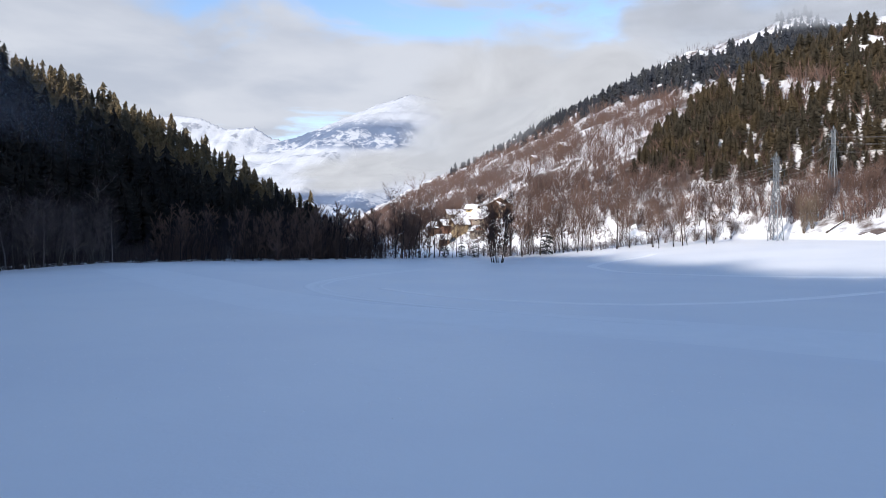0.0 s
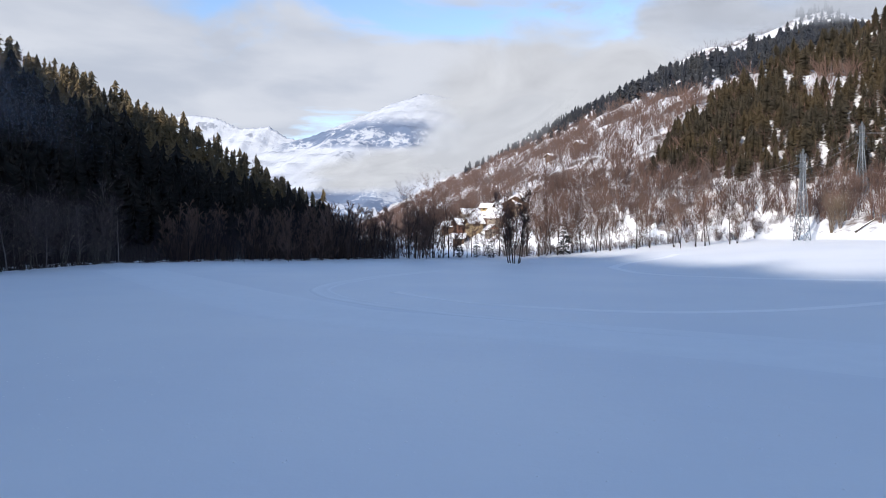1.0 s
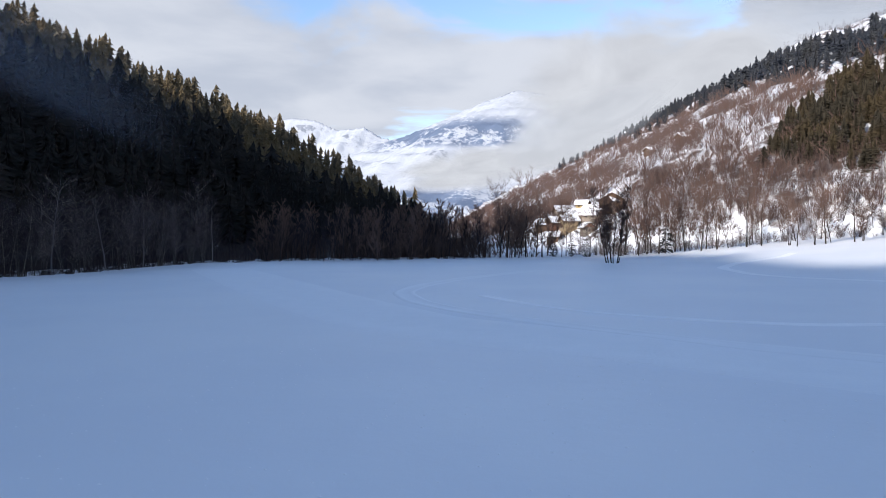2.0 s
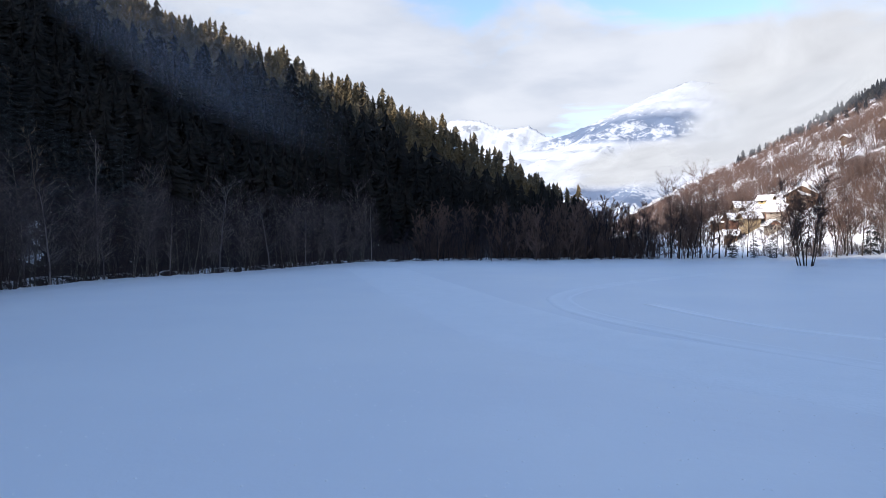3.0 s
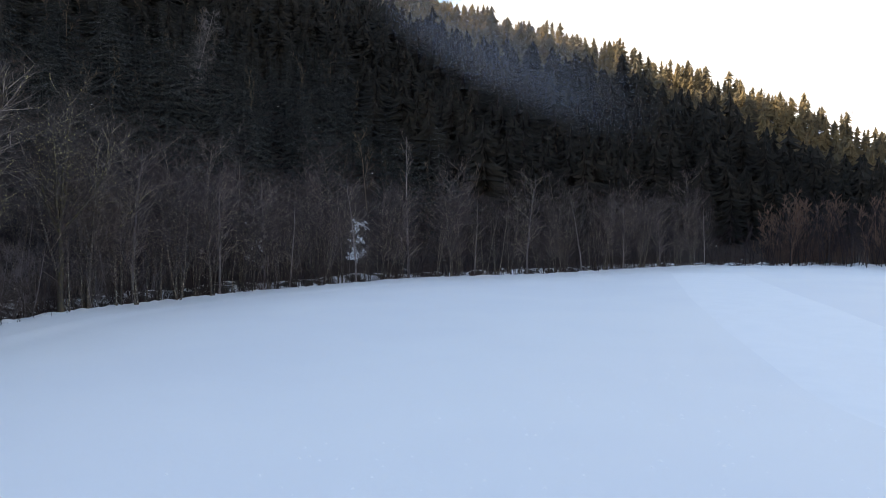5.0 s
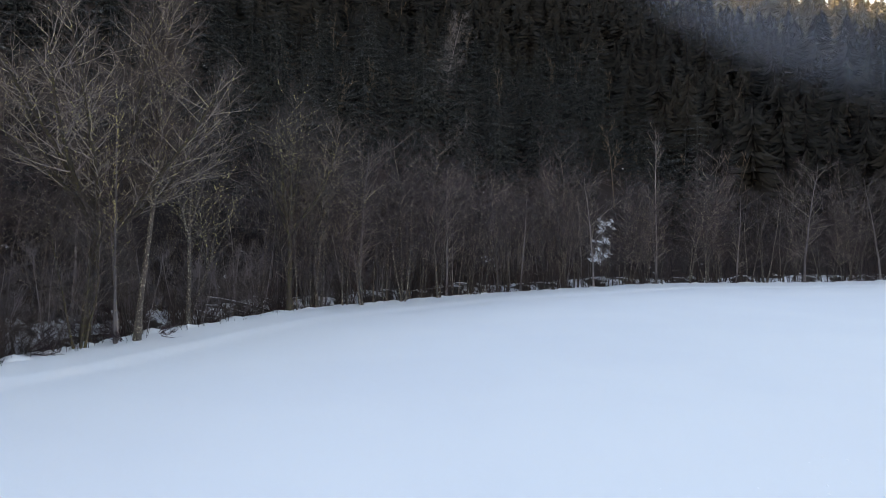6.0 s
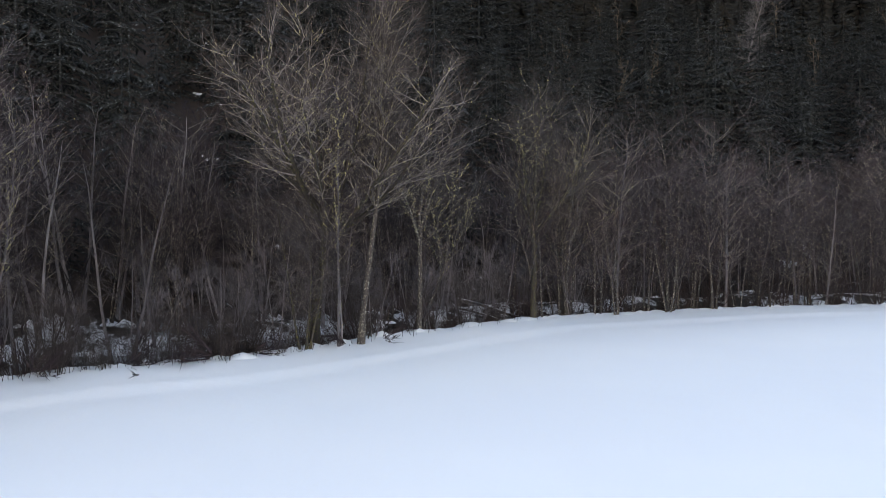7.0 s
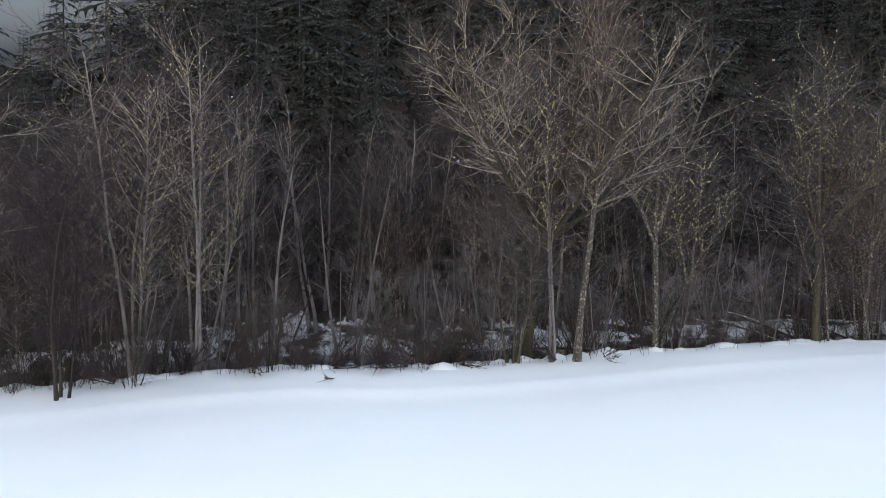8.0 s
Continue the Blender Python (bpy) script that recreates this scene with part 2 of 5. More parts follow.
def edge_distance(x, y):
    """How far a place lies beyond the field's edge (below zero: in the field)."""
    best, side = np.full(x.shape, 1e9), np.zeros(x.shape)
    for (ax, ay), (bx, by) in zip(EDGE[:-1], EDGE[1:]):
        dx, dy = bx - ax, by - ay
        k = np.clip(((x - ax) * dx + (y - ay) * dy) / (dx * dx + dy * dy), 0, 1)
        px, py = x - ax - k * dx, y - ay - k * dy
        d = np.hypot(px, py)
        near = d < best
        side = np.where(near, dx * py - dy * px, side)
        best = np.where(near, d, best)
    return np.where(side > 0, best, -best)


def waves(x, y, wave, seed):
    """Smooth rolling noise about -1 to 1."""
    rnd = np.random.RandomState(seed)
    out = 0
    for k in range(7):
        a, f, p = rnd.uniform(0, 2 * math.pi), rnd.uniform(0.6, 1.7) * 2 * math.pi / wave, rnd.uniform(0, 6.28)
        out = out + np.sin((x * math.cos(a) + y * math.sin(a)) * f + p)
    return out / 3.2


def in_gully(x, y):
    """Two narrow snowy gullies that run up into the wood."""
    out = False
    for ax, ay, bx, by, w in ((-93, 72, -103, 77, 1.3), (-95, 89.5, -106, 98, 1.2)):
        n = math.hypot(bx - ax, by - ay)
        q = ((x - ax) * (bx - ax) + (y - ay) * (by - ay)) / n
        out = out | ((q > 0) & (q < n) & (np.abs((x - ax) * (by - ay) - (y - ay) * (bx - ax)) / n < w))
    return out


def smooth(x, a, b):
    k = np.clip((x - a) / (b - a), 0, 1)
    return k * k * (3 - 2 * k)


RIDGE = polyline([(-300, 46), (200, 58), (284, 74), (477, 130), (738, 200), (950, 300), (1300, 440)])


def height(x, y):
    x, y = np.asarray(x, float), np.asarray(y, float)
    rim = edge_distance(x, y)
    d = rim + 0.45 * waves(x, y, 7, 11) + 0.25 * waves(x, y, 2.6, 12)
    # the field: level, rising gently on the sunny side
    z = 5.2 * smooth(x + 0.25 * (y - 150), 28, 125) + 0.05 * waves(x, y, 30, 1) + 0.12 * waves(x, y, 70, 2)
    z = z - 0.12 * smooth(-d, 0, 7) + 0.12
    # old packed path along the wood's edge: a soft rim and a shallow trough
    worn = smooth(y, 0, 20) * smooth(y, 175, 150)
    z = z + worn * (0.075 * np.exp(-((rim + 4.3) / 0.55) ** 2) - 0.05 * np.exp(-((rim + 5.9) / 1.0) ** 2))
    # bank and stream bed along the near woods
    reach = smooth(y, 150, 120)
    near = np.exp(-((d - 5.2) / 3.4) ** 6) * reach
    z = z - 1.45 * near + 0.25 * waves(x, y, 6, 3) * smooth(d, 0.5, 3)
    # wooded hill
    s = foot_x(y) - x
    s = np.where(s > 0, s, 0)
    # upper slope steepened for low y, to shade the field
    up = 0.60 * np.minimum(s, 85) + (0.43 + 0.07 * smooth(y, 200, 120)) * np.clip(s - 85, 0, 300)
    # drop behind the spur, hollow before it: shaped to let sun reach the crest
    up = up - 1.6 * np.maximum(y - 338, 0) - 12 * np.exp(-((y - 283) / 26) ** 2) * smooth(s, 15, 60)
    # unseen rise added behind the start, to throw shade over the field
    up = up + 31 * smooth(s, 50, 130) * smooth(y, -10, -70)
    z = z + np.maximum(up, 0) + waves(x, y, 60, 4) * np.minimum(s * 0.03, 4)
    # sunny slope
    r = np.maximum((x - right_x(y)) * 0.97, 0)
    rise = 0.42 * np.minimum(r, 50) + 0.50 * np.clip(r - 50, 0, 590) + 0.2 * np.maximum(r - 640, 0)
    top = RIDGE(y)
    rise = np.where(rise < 0.8 * top, rise, top - 0.2 * top * np.exp(-(rise - 0.8 * top) / (0.2 * top)))
    z = z + rise + waves(x, y, 130, 5) * np.minimum(r * 0.035, 11) + waves(x, y, 35, 6) * np.minimum(r * 0.015, 2.5)
    return z


def axis(marks):
    out = []
    for (a, step), (b, _) in zip(marks[:-1], marks[1:]):
        out.append(np.arange(a, b, step))
    return np.concatenate(out + [[marks[-1][0]]])


gx = axis([(-2500, 60), (-700, 16), (-260, 5), (-110, 1.0), (-80, 0.5), (-25, 1.0), (0, 1.5), (40, 2.5), (140, 6), (400, 14), (900, 40), (2600, 40)])
gy = axis([(-1500, 80), (-200, 12), (-20, 1.0), (8, 0.5), (62, 1.0), (110, 2.0), (240, 5), (460, 12), (1000, 30), (2600, 30)])
X, Y = np.meshgrid(gx, gy)
Z = height(X, Y)
D = edge_distance(X, Y)
nx = len(gx)
quad = (np.arange(len(gy) - 1)[:, None] * nx + np.arange(nx - 1)[None]).ravel()
quads = np.stack([quad, quad + 1, quad + 1 + nx, quad + nx], 1)
cx, cy, cd = X.ravel()[quad], Y.ravel()[quad], D.ravel()[quad]
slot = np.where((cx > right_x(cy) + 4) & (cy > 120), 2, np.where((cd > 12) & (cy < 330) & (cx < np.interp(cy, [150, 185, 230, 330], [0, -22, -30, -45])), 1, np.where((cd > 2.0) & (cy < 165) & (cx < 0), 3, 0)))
slot[in_gully(cx, cy)] = 3
ground = new("ground", raw_mesh("ground", np.stack([X.ravel(), Y.ravel(), Z.ravel()], 1), quads, [SNOW, FLOOR, SLOPE, BANK], True, slot))
tagged(ground, "snow-covered valley floor and hillsides, smooth untouched field", "ground", kind="structure")

# ---- trees: shapes ----


def conifer(seed, whorls, per, width=0.17, thick=False, bare=0.06, ragged=0.25):
    """A fir one metre high: (trunk, boughs) as Build. thick: with side shoots on every bough."""
    rnd = random.Random(seed)
    trunk, boughs = Build(), Build()
    trunk.tube([(0, 0, -0.02), (0, 0, 0.5), (0, 0, 0.95)], [0.010, 0.006, 0.001], 3)
    for k in range(whorls):
        q = (k + rnd.random() * 0.7) / whorls
        z = bare + (0.99 - bare) * q ** 0.95
        reach = width * min((1 - z) ** 0.72, 1.25 * (1 - bare - (1 - z) * 0.55)) * (1 + rnd.uniform(-ragged, ragged)) + 0.018
        n = max(3, int(per * (0.5 + 0.5 * (1 - z))))
        for j in range(n):
            a = (j + rnd.random() * 0.9) * 2 * math.pi / n + k
            r = reach * rnd.uniform(0.55, 1.2)
            c, s = math.cos(a), math.sin(a)
            drop = r * (rnd.uniform(-0.55, -0.1) + 1.1 * max(0, z - 0.72) / 0.28)
            base, tip = np.array((0, 0, z)), np.array((c * r, s * r, z + drop))
            w = r * (rnd.uniform(0.16, 0.30) if thick else rnd.uniform(0.28, 0.45))
            out = tip - base
            mid = base + out * 0.6
            left, right = mid + np.array((-s * w, c * w, -0.45 * w)), mid + np.array((s * w, -c * w, -0.45 * w))
            if thick:
                boughs.add([base, mid + (0, 0, 0.15 * w), tip, mid - (0, 0, 0.35 * w)], [(0, 1, 2), (0, 2, 3)])
                for f in (0.35, 0.6, 0.85):
                    p = base + out * f
                    for sx in (-1, 1):
                        o = p + np.array((-s, c, 0)) * sx * w * (1.5 - f) + out * 0.2 - np.array((0, 0, w * rnd.uniform(0.2, 0.8)))
                        boughs.add([p - out * 0.07, p + out * 0.09, o], [(0, 1, 2)])
            else:
                boughs.add([base, left, tip, right], [(0, 1, 2), (0, 2, 3)])
    return trunk, boughs


def skirt_fir(seed, tiers, points, width, bare=0.05, ragged=0.2):
    """A dense far fir one metre high: ragged drooping skirts of boughs, one over the other."""
    rnd = random.Random(seed)
    b = Build()
    b.tube([(0, 0, -0.02), (0, 0, 0.3)], [0.012, 0.008], 3)
    for k in range(tiers):
        q = k / (tiers - 1)
        z = bare + (0.955 - bare) * q ** 0.9
        r = width * ((1 - q) ** 0.62 * (0.72 + 0.28 * min(1, q * 5)) + 0.05) * rnd.uniform(1 - ragged, 1 + ragged)
        gap = (0.955 - bare) / tiers
        ox, oy = rnd.gauss(0, 0.08) * r, rnd.gauss(0, 0.08) * r
        ring = [(ox * 0.3, oy * 0.3, min(1.0, z + gap * rnd.uniform(1.7, 2.3)))]
        n = max(5, int(points * (0.55 + 0.45 * (1 - q))))
        for j in range(n):
            a = (j + rnd.uniform(-0.3, 0.3)) * 2 * math.pi / n + k * 1.3
            tip, cut = r * rnd.uniform(0.5, 1.35), r * rnd.uniform(0.12, 0.38)
            ring.append((ox + math.cos(a) * tip, oy + math.sin(a) * tip, z - gap * rnd.uniform(-0.5, 0.9)))
            a += math.pi / n
            ring.append((ox + math.cos(a) * cut, oy + math.sin(a) * cut, z + gap * rnd.uniform(0.1, 0.5)))
        m = 2 * n
        b.add(ring, [(0, 1 + j, 1 + (j + 1) % m) for j in range(m)])
    return b.arrays()


def joined(*builds):
    vs, ts, n = [], [], 0
    for b in builds:
        v, t = b.arrays()
        vs.append(v), ts.append(t + n)
        n += len(v)
    return np.concatenate(vs), np.concatenate(ts)


def bare_tree(seed, tall, stems=1, limbs=12, reach=0.33, start=0.3, steep=1.2, branches=6, twigs=6, fine=2, girth=0.011, lean=0.05, splay=0.14, width=1.0, sides=6, light=False, leaders=0, fork=0.38, spread=1.0, lichen=0, lift_by=(1.0, 2.7)):
    """A leafless tree of a given height in metres: for each stem (trunk, limbs, twigs, lichen) as Build."""
    rnd = random.Random(seed)
    made = []

    def unit(d):
        return d / (np.linalg.norm(d) + 1e-9)

    def wander(p, way, length, steps, bend, rise):
        pts, d = [p], unit(way)
        for _ in range(steps):
            d = unit(d + np.array([rnd.gauss(0, bend), rnd.gauss(0, bend), rnd.gauss(0, bend * 0.6) + rise]))
            pts.append(pts[-1] + d * length / steps)
        return np.array(pts)

    def along(pts, f):
        g = f * (len(pts) - 1)
        i = min(int(g), len(pts) - 2)
        return pts[i] + (pts[i + 1] - pts[i]) * (g - i), unit(pts[i + 1] - pts[i])

    for k in range(stems):
        stem, limb, twig, tuft, ends, bark_lines = Build(), Build(), Build(), Build(), [], []
        a = rnd.uniform(0, 6.28) if stems < 3 else k * 6.28 / stems + rnd.uniform(-0.5, 0.5)
        out = lean if stems == 1 else splay * rnd.uniform(0.4, 1.3)
        h = tall * (1 if k == 0 else rnd.uniform(0.7, 1.0))
        root = np.array([math.cos(a), math.sin(a), 0]) * (0 if stems == 1 else rnd.uniform(0.1, 0.3) * spread) + np.array((0, 0, -0.2))
        nodes = 4 if light else 9
        base = girth * h * (1 if stems == 1 else 0.72)
        way = np.array((math.cos(a) * out, math.sin(a) * out, 1.0))
        count = max(4, int(limbs / stems ** 0.5))
        shares = []
        if leaders:
            trunk = wander(root, way, h * fork, 5, 0.05, 0.02)
            radii = base * np.array((1.4, 1, 0.92, 0.85, 0.8, 0.7))
            stem.tube(trunk, radii, sides)
            shares.append((trunk, base, 0.72, max(2, count // 30)))
            for n in range(leaders):
                c = n * 6.28 / leaders + rnd.uniform(-0.4, 0.4)
                p, _ = along(trunk, rnd.uniform(0.72, 1.0))
                lift = rnd.uniform(*lift_by) if n else 5.0
                lead = wander(p, np.array((math.cos(c), math.sin(c), lift)), h * (1 - fork) * rnd.uniform(0.8, 1.05) * (0.8 + 0.05 * lift), 7, 0.06, 0.09)
                stem.tube(lead, base * 0.55 * (1 - np.linspace(0, 1, 8)) ** 0.8 + 0.0007 * tall, 5)
                shares.append((lead, base * 0.55, 0.22, max(3, count // leaders)))
        else:
            trunk = wander(root, way, h, nodes, 0.07 if light else 0.045, 0.04)
            radii = base * (1 - np.linspace(0, 1, nodes + 1)) ** 0.85 + 0.0007 * tall
            radii[0] *= 1.4
            stem.tube(trunk, radii, sides)
            shares.append((trunk, base, start, count))
        for line, thick, first, j, many in [(ln, tk, fs, j, n) for ln, tk, fs, n in shares for j in range(n)]:
            q = first + (0.96 - first) * (j + rnd.random()) / many
            p, up = along(line, q)
            b = rnd.uniform(0, 6.28)
            length = h * reach * ((1.2 - 0.85 * q) if light else 0.42 + 0.72 * math.sin(math.pi * (0.08 + 0.84 * (q - first) / (1 - first)))) * rnd.uniform(0.55, 1.25)
            lp = wander(p, np.array((math.cos(b), math.sin(b), steep * rnd.uniform(0.1, 1.7))) + (0.4 if light else 0.15) * up, length, 2 if light else 5, 0.11 if light else 0.13, 0.03)
            r0 = max((0.0016 if light else 0.0013) * tall, thick * (1 - q) ** 0.85 * (0.55 if light else 0.45))
            limb.tube(lp, r0 * np.linspace(1, 0.12, len(lp)), 3)
            bark_lines.append((lp, r0))
            for _ in range(branches):
                f = rnd.uniform(0.15, 1.0)
                bp, d = along(lp, f)
                bl = length * rnd.uniform(0.25, 0.5) * (1.25 - 0.6 * f) + 0.015 * tall
                bb = wander(bp, d + (np.array((rnd.gauss(0, 0.6), rnd.gauss(0, 0.6), rnd.gauss(0.25, 0.35))) if light else np.array((rnd.gauss(0, 0.75), rnd.gauss(0, 0.75), rnd.gauss(0.2, 0.5)))), bl, 2, 0.18, 0.06)
                r1 = max((0.001 if light else 0.0006) * tall, r0 * 0.36 * (1.1 - 0.5 * f)) * width
                if light:
                    ends.append((*bp, *bb[-1], r1))
                else:
                    limb.tube(bb, (r1, r1 * 0.7, r1 * 0.2), 3)
                for _ in range(twigs):
                    g = rnd.uniform(0.1, 1.0)
                    tp, td = along(bb, g)
                    way = unit(td + np.array((rnd.gauss(0, 0.6), rnd.gauss(0, 0.6), rnd.gauss(0.15, 0.45))))
                    tl = bl * rnd.uniform(0.3, 0.6) + 0.008 * tall
                    tip = tp + way * tl
                    r2 = max(0.00045 * tall, 0.0045) * width if tall > 3 else 0.00045 * width
                    ends.append((*tp, *tip, r2))
                    for _ in range(fine):
                        e = unit(way + np.array((rnd.gauss(0, 0.4), rnd.gauss(0, 0.4), rnd.gauss(0.35, 0.3))))
                        sp = tp + way * tl * rnd.uniform(0.1, 0.8)
                        ends.append((*sp, *(sp + e * tl * rnd.uniform(0.4, 0.8)), r2 * 0.7))
        e = np.array(ends)
        p, q, r = e[:, :3], e[:, 3:6], e[:, 6:]
        d = (q - p) / np.linalg.norm(q - p, axis=1, keepdims=True)
        sd = np.cross(d, (0.3, 0.5, 0.81))
        sd /= np.linalg.norm(sd, axis=1, keepdims=True)
        w = np.cross(d, sd)
        v = np.stack([p + r * sd, p + r * (-0.5 * sd + 0.87 * w), p + r * (-0.5 * sd - 0.87 * w), q], 1)
        twig.add(v, np.array([(0, 1, 3), (1, 2, 3), (2, 0, 3)])[None] + 4 * np.arange(len(e))[:, None, None])
        bark_lines += [(ln, tk * 0.7) for ln, tk, _, _ in shares[-max(1, leaders):]] * 6
        for _ in range(lichen if bark_lines else 0):
            ln, tk = rnd.choice(bark_lines)
            c, _ = along(ln, rnd.random() ** 1.3)
            c = c + np.array([rnd.uniform(-1, 1) for _ in range(3)]) * tk
            f = rnd.uniform(0.018, 0.05)
            tuft.add([c + (f, 0, 0), c + (-0.5 * f, 0.87 * f, 0), c + (-0.5 * f, -0.87 * f, 0), c + (0, 0, f * 1.3), c - (0, 0, f * 1.3)],
                     [(0, 1, 3), (1, 2, 3), (2, 0, 3), (1, 0, 4), (2, 1, 4), (0, 2, 4)])
        made.append((stem, limb, twig, tuft))
    return made


def brush_clump(seed, stems, forks, thick=1.0):
    """A leafless shrub one metre high: stems fanning out, each forking into finer shoots."""
    rnd = random.Random(seed)
    b = Build()
    for _ in range(stems):
        a, out = rnd.uniform(0, 6.28), rnd.uniform(0.05, 0.75)
        way = np.array((math.cos(a) * out, math.sin(a) * out, 1.0))
        root = np.array((math.cos(a), math.sin(a), 0)) * rnd.uniform(0, 0.12)
        tip = root + way * rnd.uniform(0.55, 0.95)
        b.twig(root, tip, 0.012 * thick)
        for _ in range(forks):
            p = root + (tip - root) * rnd.uniform(0.25, 0.9)
            e = way + np.array((rnd.gauss(0, 0.5), rnd.gauss(0, 0.5), rnd.gauss(0, 0.3)))
            b.twig(p, p + e / np.linalg.norm(e) * rnd.uniform(0.2, 0.45), 0.008 * thick)
    return b.arrays()


FAR_FIRS = [skirt_fir(s, n + 4, 9, w * 1.08, 0.05, g) for s, n, w, g in ((1, 10, 0.20, 0.3), (2, 11, 0.24, 0.3), (3, 9, 0.17, 0.4), (4, 11, 0.22, 0.35), (5, 12, 0.18, 0.35))]
MID_FIRS = [skirt_fir(s, n + 5, 16, w * 1.12, 0.04, g) for s, n, w, g in ((6, 17, 0.20, 0.3), (7, 19, 0.23, 0.3), (8, 16, 0.17, 0.35), (9, 18, 0.21, 0.35), (10, 19, 0.18, 0.35))]
NEAR_FIRS = [conifer(s, 19, 8, w, True, b) for s, w, b in ((11, 0.21, 0.08), (12, 0.25, 0.05), (13, 0.18, 0.12))]
NEAR_FIR_SETS = [joined(*f) for f in NEAR_FIRS]
# bare trees one metre high, for the far woods
THIN_TREES = [joined(*sum((m[:3] for m in bare_tree(30 + k, 1.0, n, 8, sp, st, 1.6, 4, 2, 0, 0.008, 0.05, 0.2, w, 3, True)), ()))
              for k, (n, st, sp, w) in enumerate(((1, 0.35, 0.28, 4), (2, 0.25, 0.3, 4), (1, 0.45, 0.3, 4), (2, 0.2, 0.28, 4), (1, 0.4, 0.24, 4)))]
BUSHY_TREES = [joined(*sum((m[:3] for m in bare_tree(40 + k, 1.0, n, 15, sp, st, 1.3, 5, 4, 0, 0.009, 0.04, 0.18, 7, 3, True)), ()))
               for k, (n, st, sp) in enumerate(((1, 0.25, 0.30), (2, 0.2, 0.27), (1, 0.3, 0.34), (3, 0.2, 0.25)))]
BRUSH = [brush_clump(50 + k, 9, 5) for k in range(4)]
THICKET = [brush_clump(60 + k, 15, 7, 0.6) for k in range(4)]

# ---- wooded hill in the shade ----
rs = np.random.RandomState(5)


def spots(x0, x1, y0, y1, step):
    a, b = np.meshgrid(np.arange(x0, x1, step), np.arange(y0, y1, step))
    a, b = a.ravel() + rs.uniform(-0.45, 0.45, a.size) * step, b.ravel() + rs.uniform(-0.45, 0.45, b.size) * step
    return a, b


def planted(x, y, sizes, widths, kinds, sink=0.3):
    return np.stack([x, y, height(x, y) - sink, sizes, widths, rs.uniform(0, 6.28, len(x)), rs.randint(0, kinds, len(x))], 1)


px, py = spots(-460, -12, -185, 347, 4.4)
ps = foot_x(py) - px
keep = ~in_gully(px, py) & (ps > 5) & (ps < np.minimum(330, 150 + 1.1 * np.maximum(py - 40, 0))) & (height(px, py) > 1.5)
px, py, ps = px[keep], py[keep], ps[keep]
near = (ps < 70) & (py < 118)
size = rs.uniform(9, 18, len(px)) * np.where(rs.rand(len(px)) < 0.1, 1.3, 1)
size *= np.where(py > 250, 0.72, 1)
wide = rs.uniform(0.8, 1.25, len(px))
plan = planted(px, py, size, wide, 5)
leafless = rs.rand(len(px)) < 0.1
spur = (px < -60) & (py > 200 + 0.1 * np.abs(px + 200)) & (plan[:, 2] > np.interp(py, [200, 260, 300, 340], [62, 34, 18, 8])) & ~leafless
fir_rows = plan[~near & ~leafless & ~spur]
fir_rows = np.concatenate([fir_rows, [(-119, 165, float(height(-119, 165)), 25, 1.1, 0.4, 1)]])
close = np.hypot(fir_rows[:, 0] + 5, fir_rows[:, 1] - 33) < 215
mid_firs = scattered("fir_forest", MID_FIRS, fir_rows[close], NEEDLE_SHADE)
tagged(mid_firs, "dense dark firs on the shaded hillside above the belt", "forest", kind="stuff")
hill_firs = scattered("fir_forest", FAR_FIRS, fir_rows[~close], NEEDLE_SHADE)
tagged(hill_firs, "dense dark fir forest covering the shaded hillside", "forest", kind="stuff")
# crest firs take the needle colour with sunlight painted in
spur_firs = scattered("spur_firs", FAR_FIRS, plan[spur], NEEDLE_CREST_LIT)
tagged(spur_firs, "olive-brown firs on the spur crest, sunlight put into their colour", "forest", kind="stuff")
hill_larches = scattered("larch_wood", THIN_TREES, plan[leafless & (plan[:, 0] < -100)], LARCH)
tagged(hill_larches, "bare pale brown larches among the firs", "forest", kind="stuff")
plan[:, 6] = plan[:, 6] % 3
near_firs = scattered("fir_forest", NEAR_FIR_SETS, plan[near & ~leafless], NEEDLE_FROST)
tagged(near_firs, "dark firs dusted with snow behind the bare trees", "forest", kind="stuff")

# ---- bare belt along the field ----


def along_edge(d0, d1, first, last, step):
    """Places beyond the edge, between two distances from it."""
    out = []
    for (ax, ay), (bx, by) in zip(EDGE[first:last], EDGE[first + 1:last + 1]):
        n = np.hypot(bx - ax, by - ay)
        for k in np.arange(0, n, step):
            q, d = (k + rs.uniform(0, step)) / n, rs.uniform(d0, d1)
            x, y = ax + (bx - ax) * q - (by - ay) / n * d, ay + (by - ay) * q + (bx - ax) / n * d
            if not in_gully(x, y):
                out.append((x, y))
    return np.array(out)


belt = np.concatenate([along_edge(9, 15, 2, 13, 1.1), along_edge(14, 24, 2, 13, 0.8), along_edge(0.5, 8, 13, 18, 1.1), along_edge(6, 18, 13, 18, 0.8), along_edge(0.5, 10, 17, 20, 0.9), along_edge(8, 34, 17, 20, 0.8)])
bx, by = belt.T
belt_size = np.where((by > 165) & (bx > -60), rs.uniform(10, 17, len(bx)), rs.uniform(7, 13.5, len(bx)))
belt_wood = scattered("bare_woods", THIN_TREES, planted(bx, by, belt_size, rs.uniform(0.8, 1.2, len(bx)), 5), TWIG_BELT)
tagged(belt_wood, "thicket of leafless grey-brown alders at the foot of the hill", "woods", kind="stuff")
low = np.concatenate([along_edge(0.5, 3, 13, 17, 1.0), along_edge(0.8, 3.0, 2, 13, 1.3), along_edge(7.5, 13, 2, 14, 1.9), along_edge(12, 20, 2, 13, 2.0)])
lx, ly = low.T
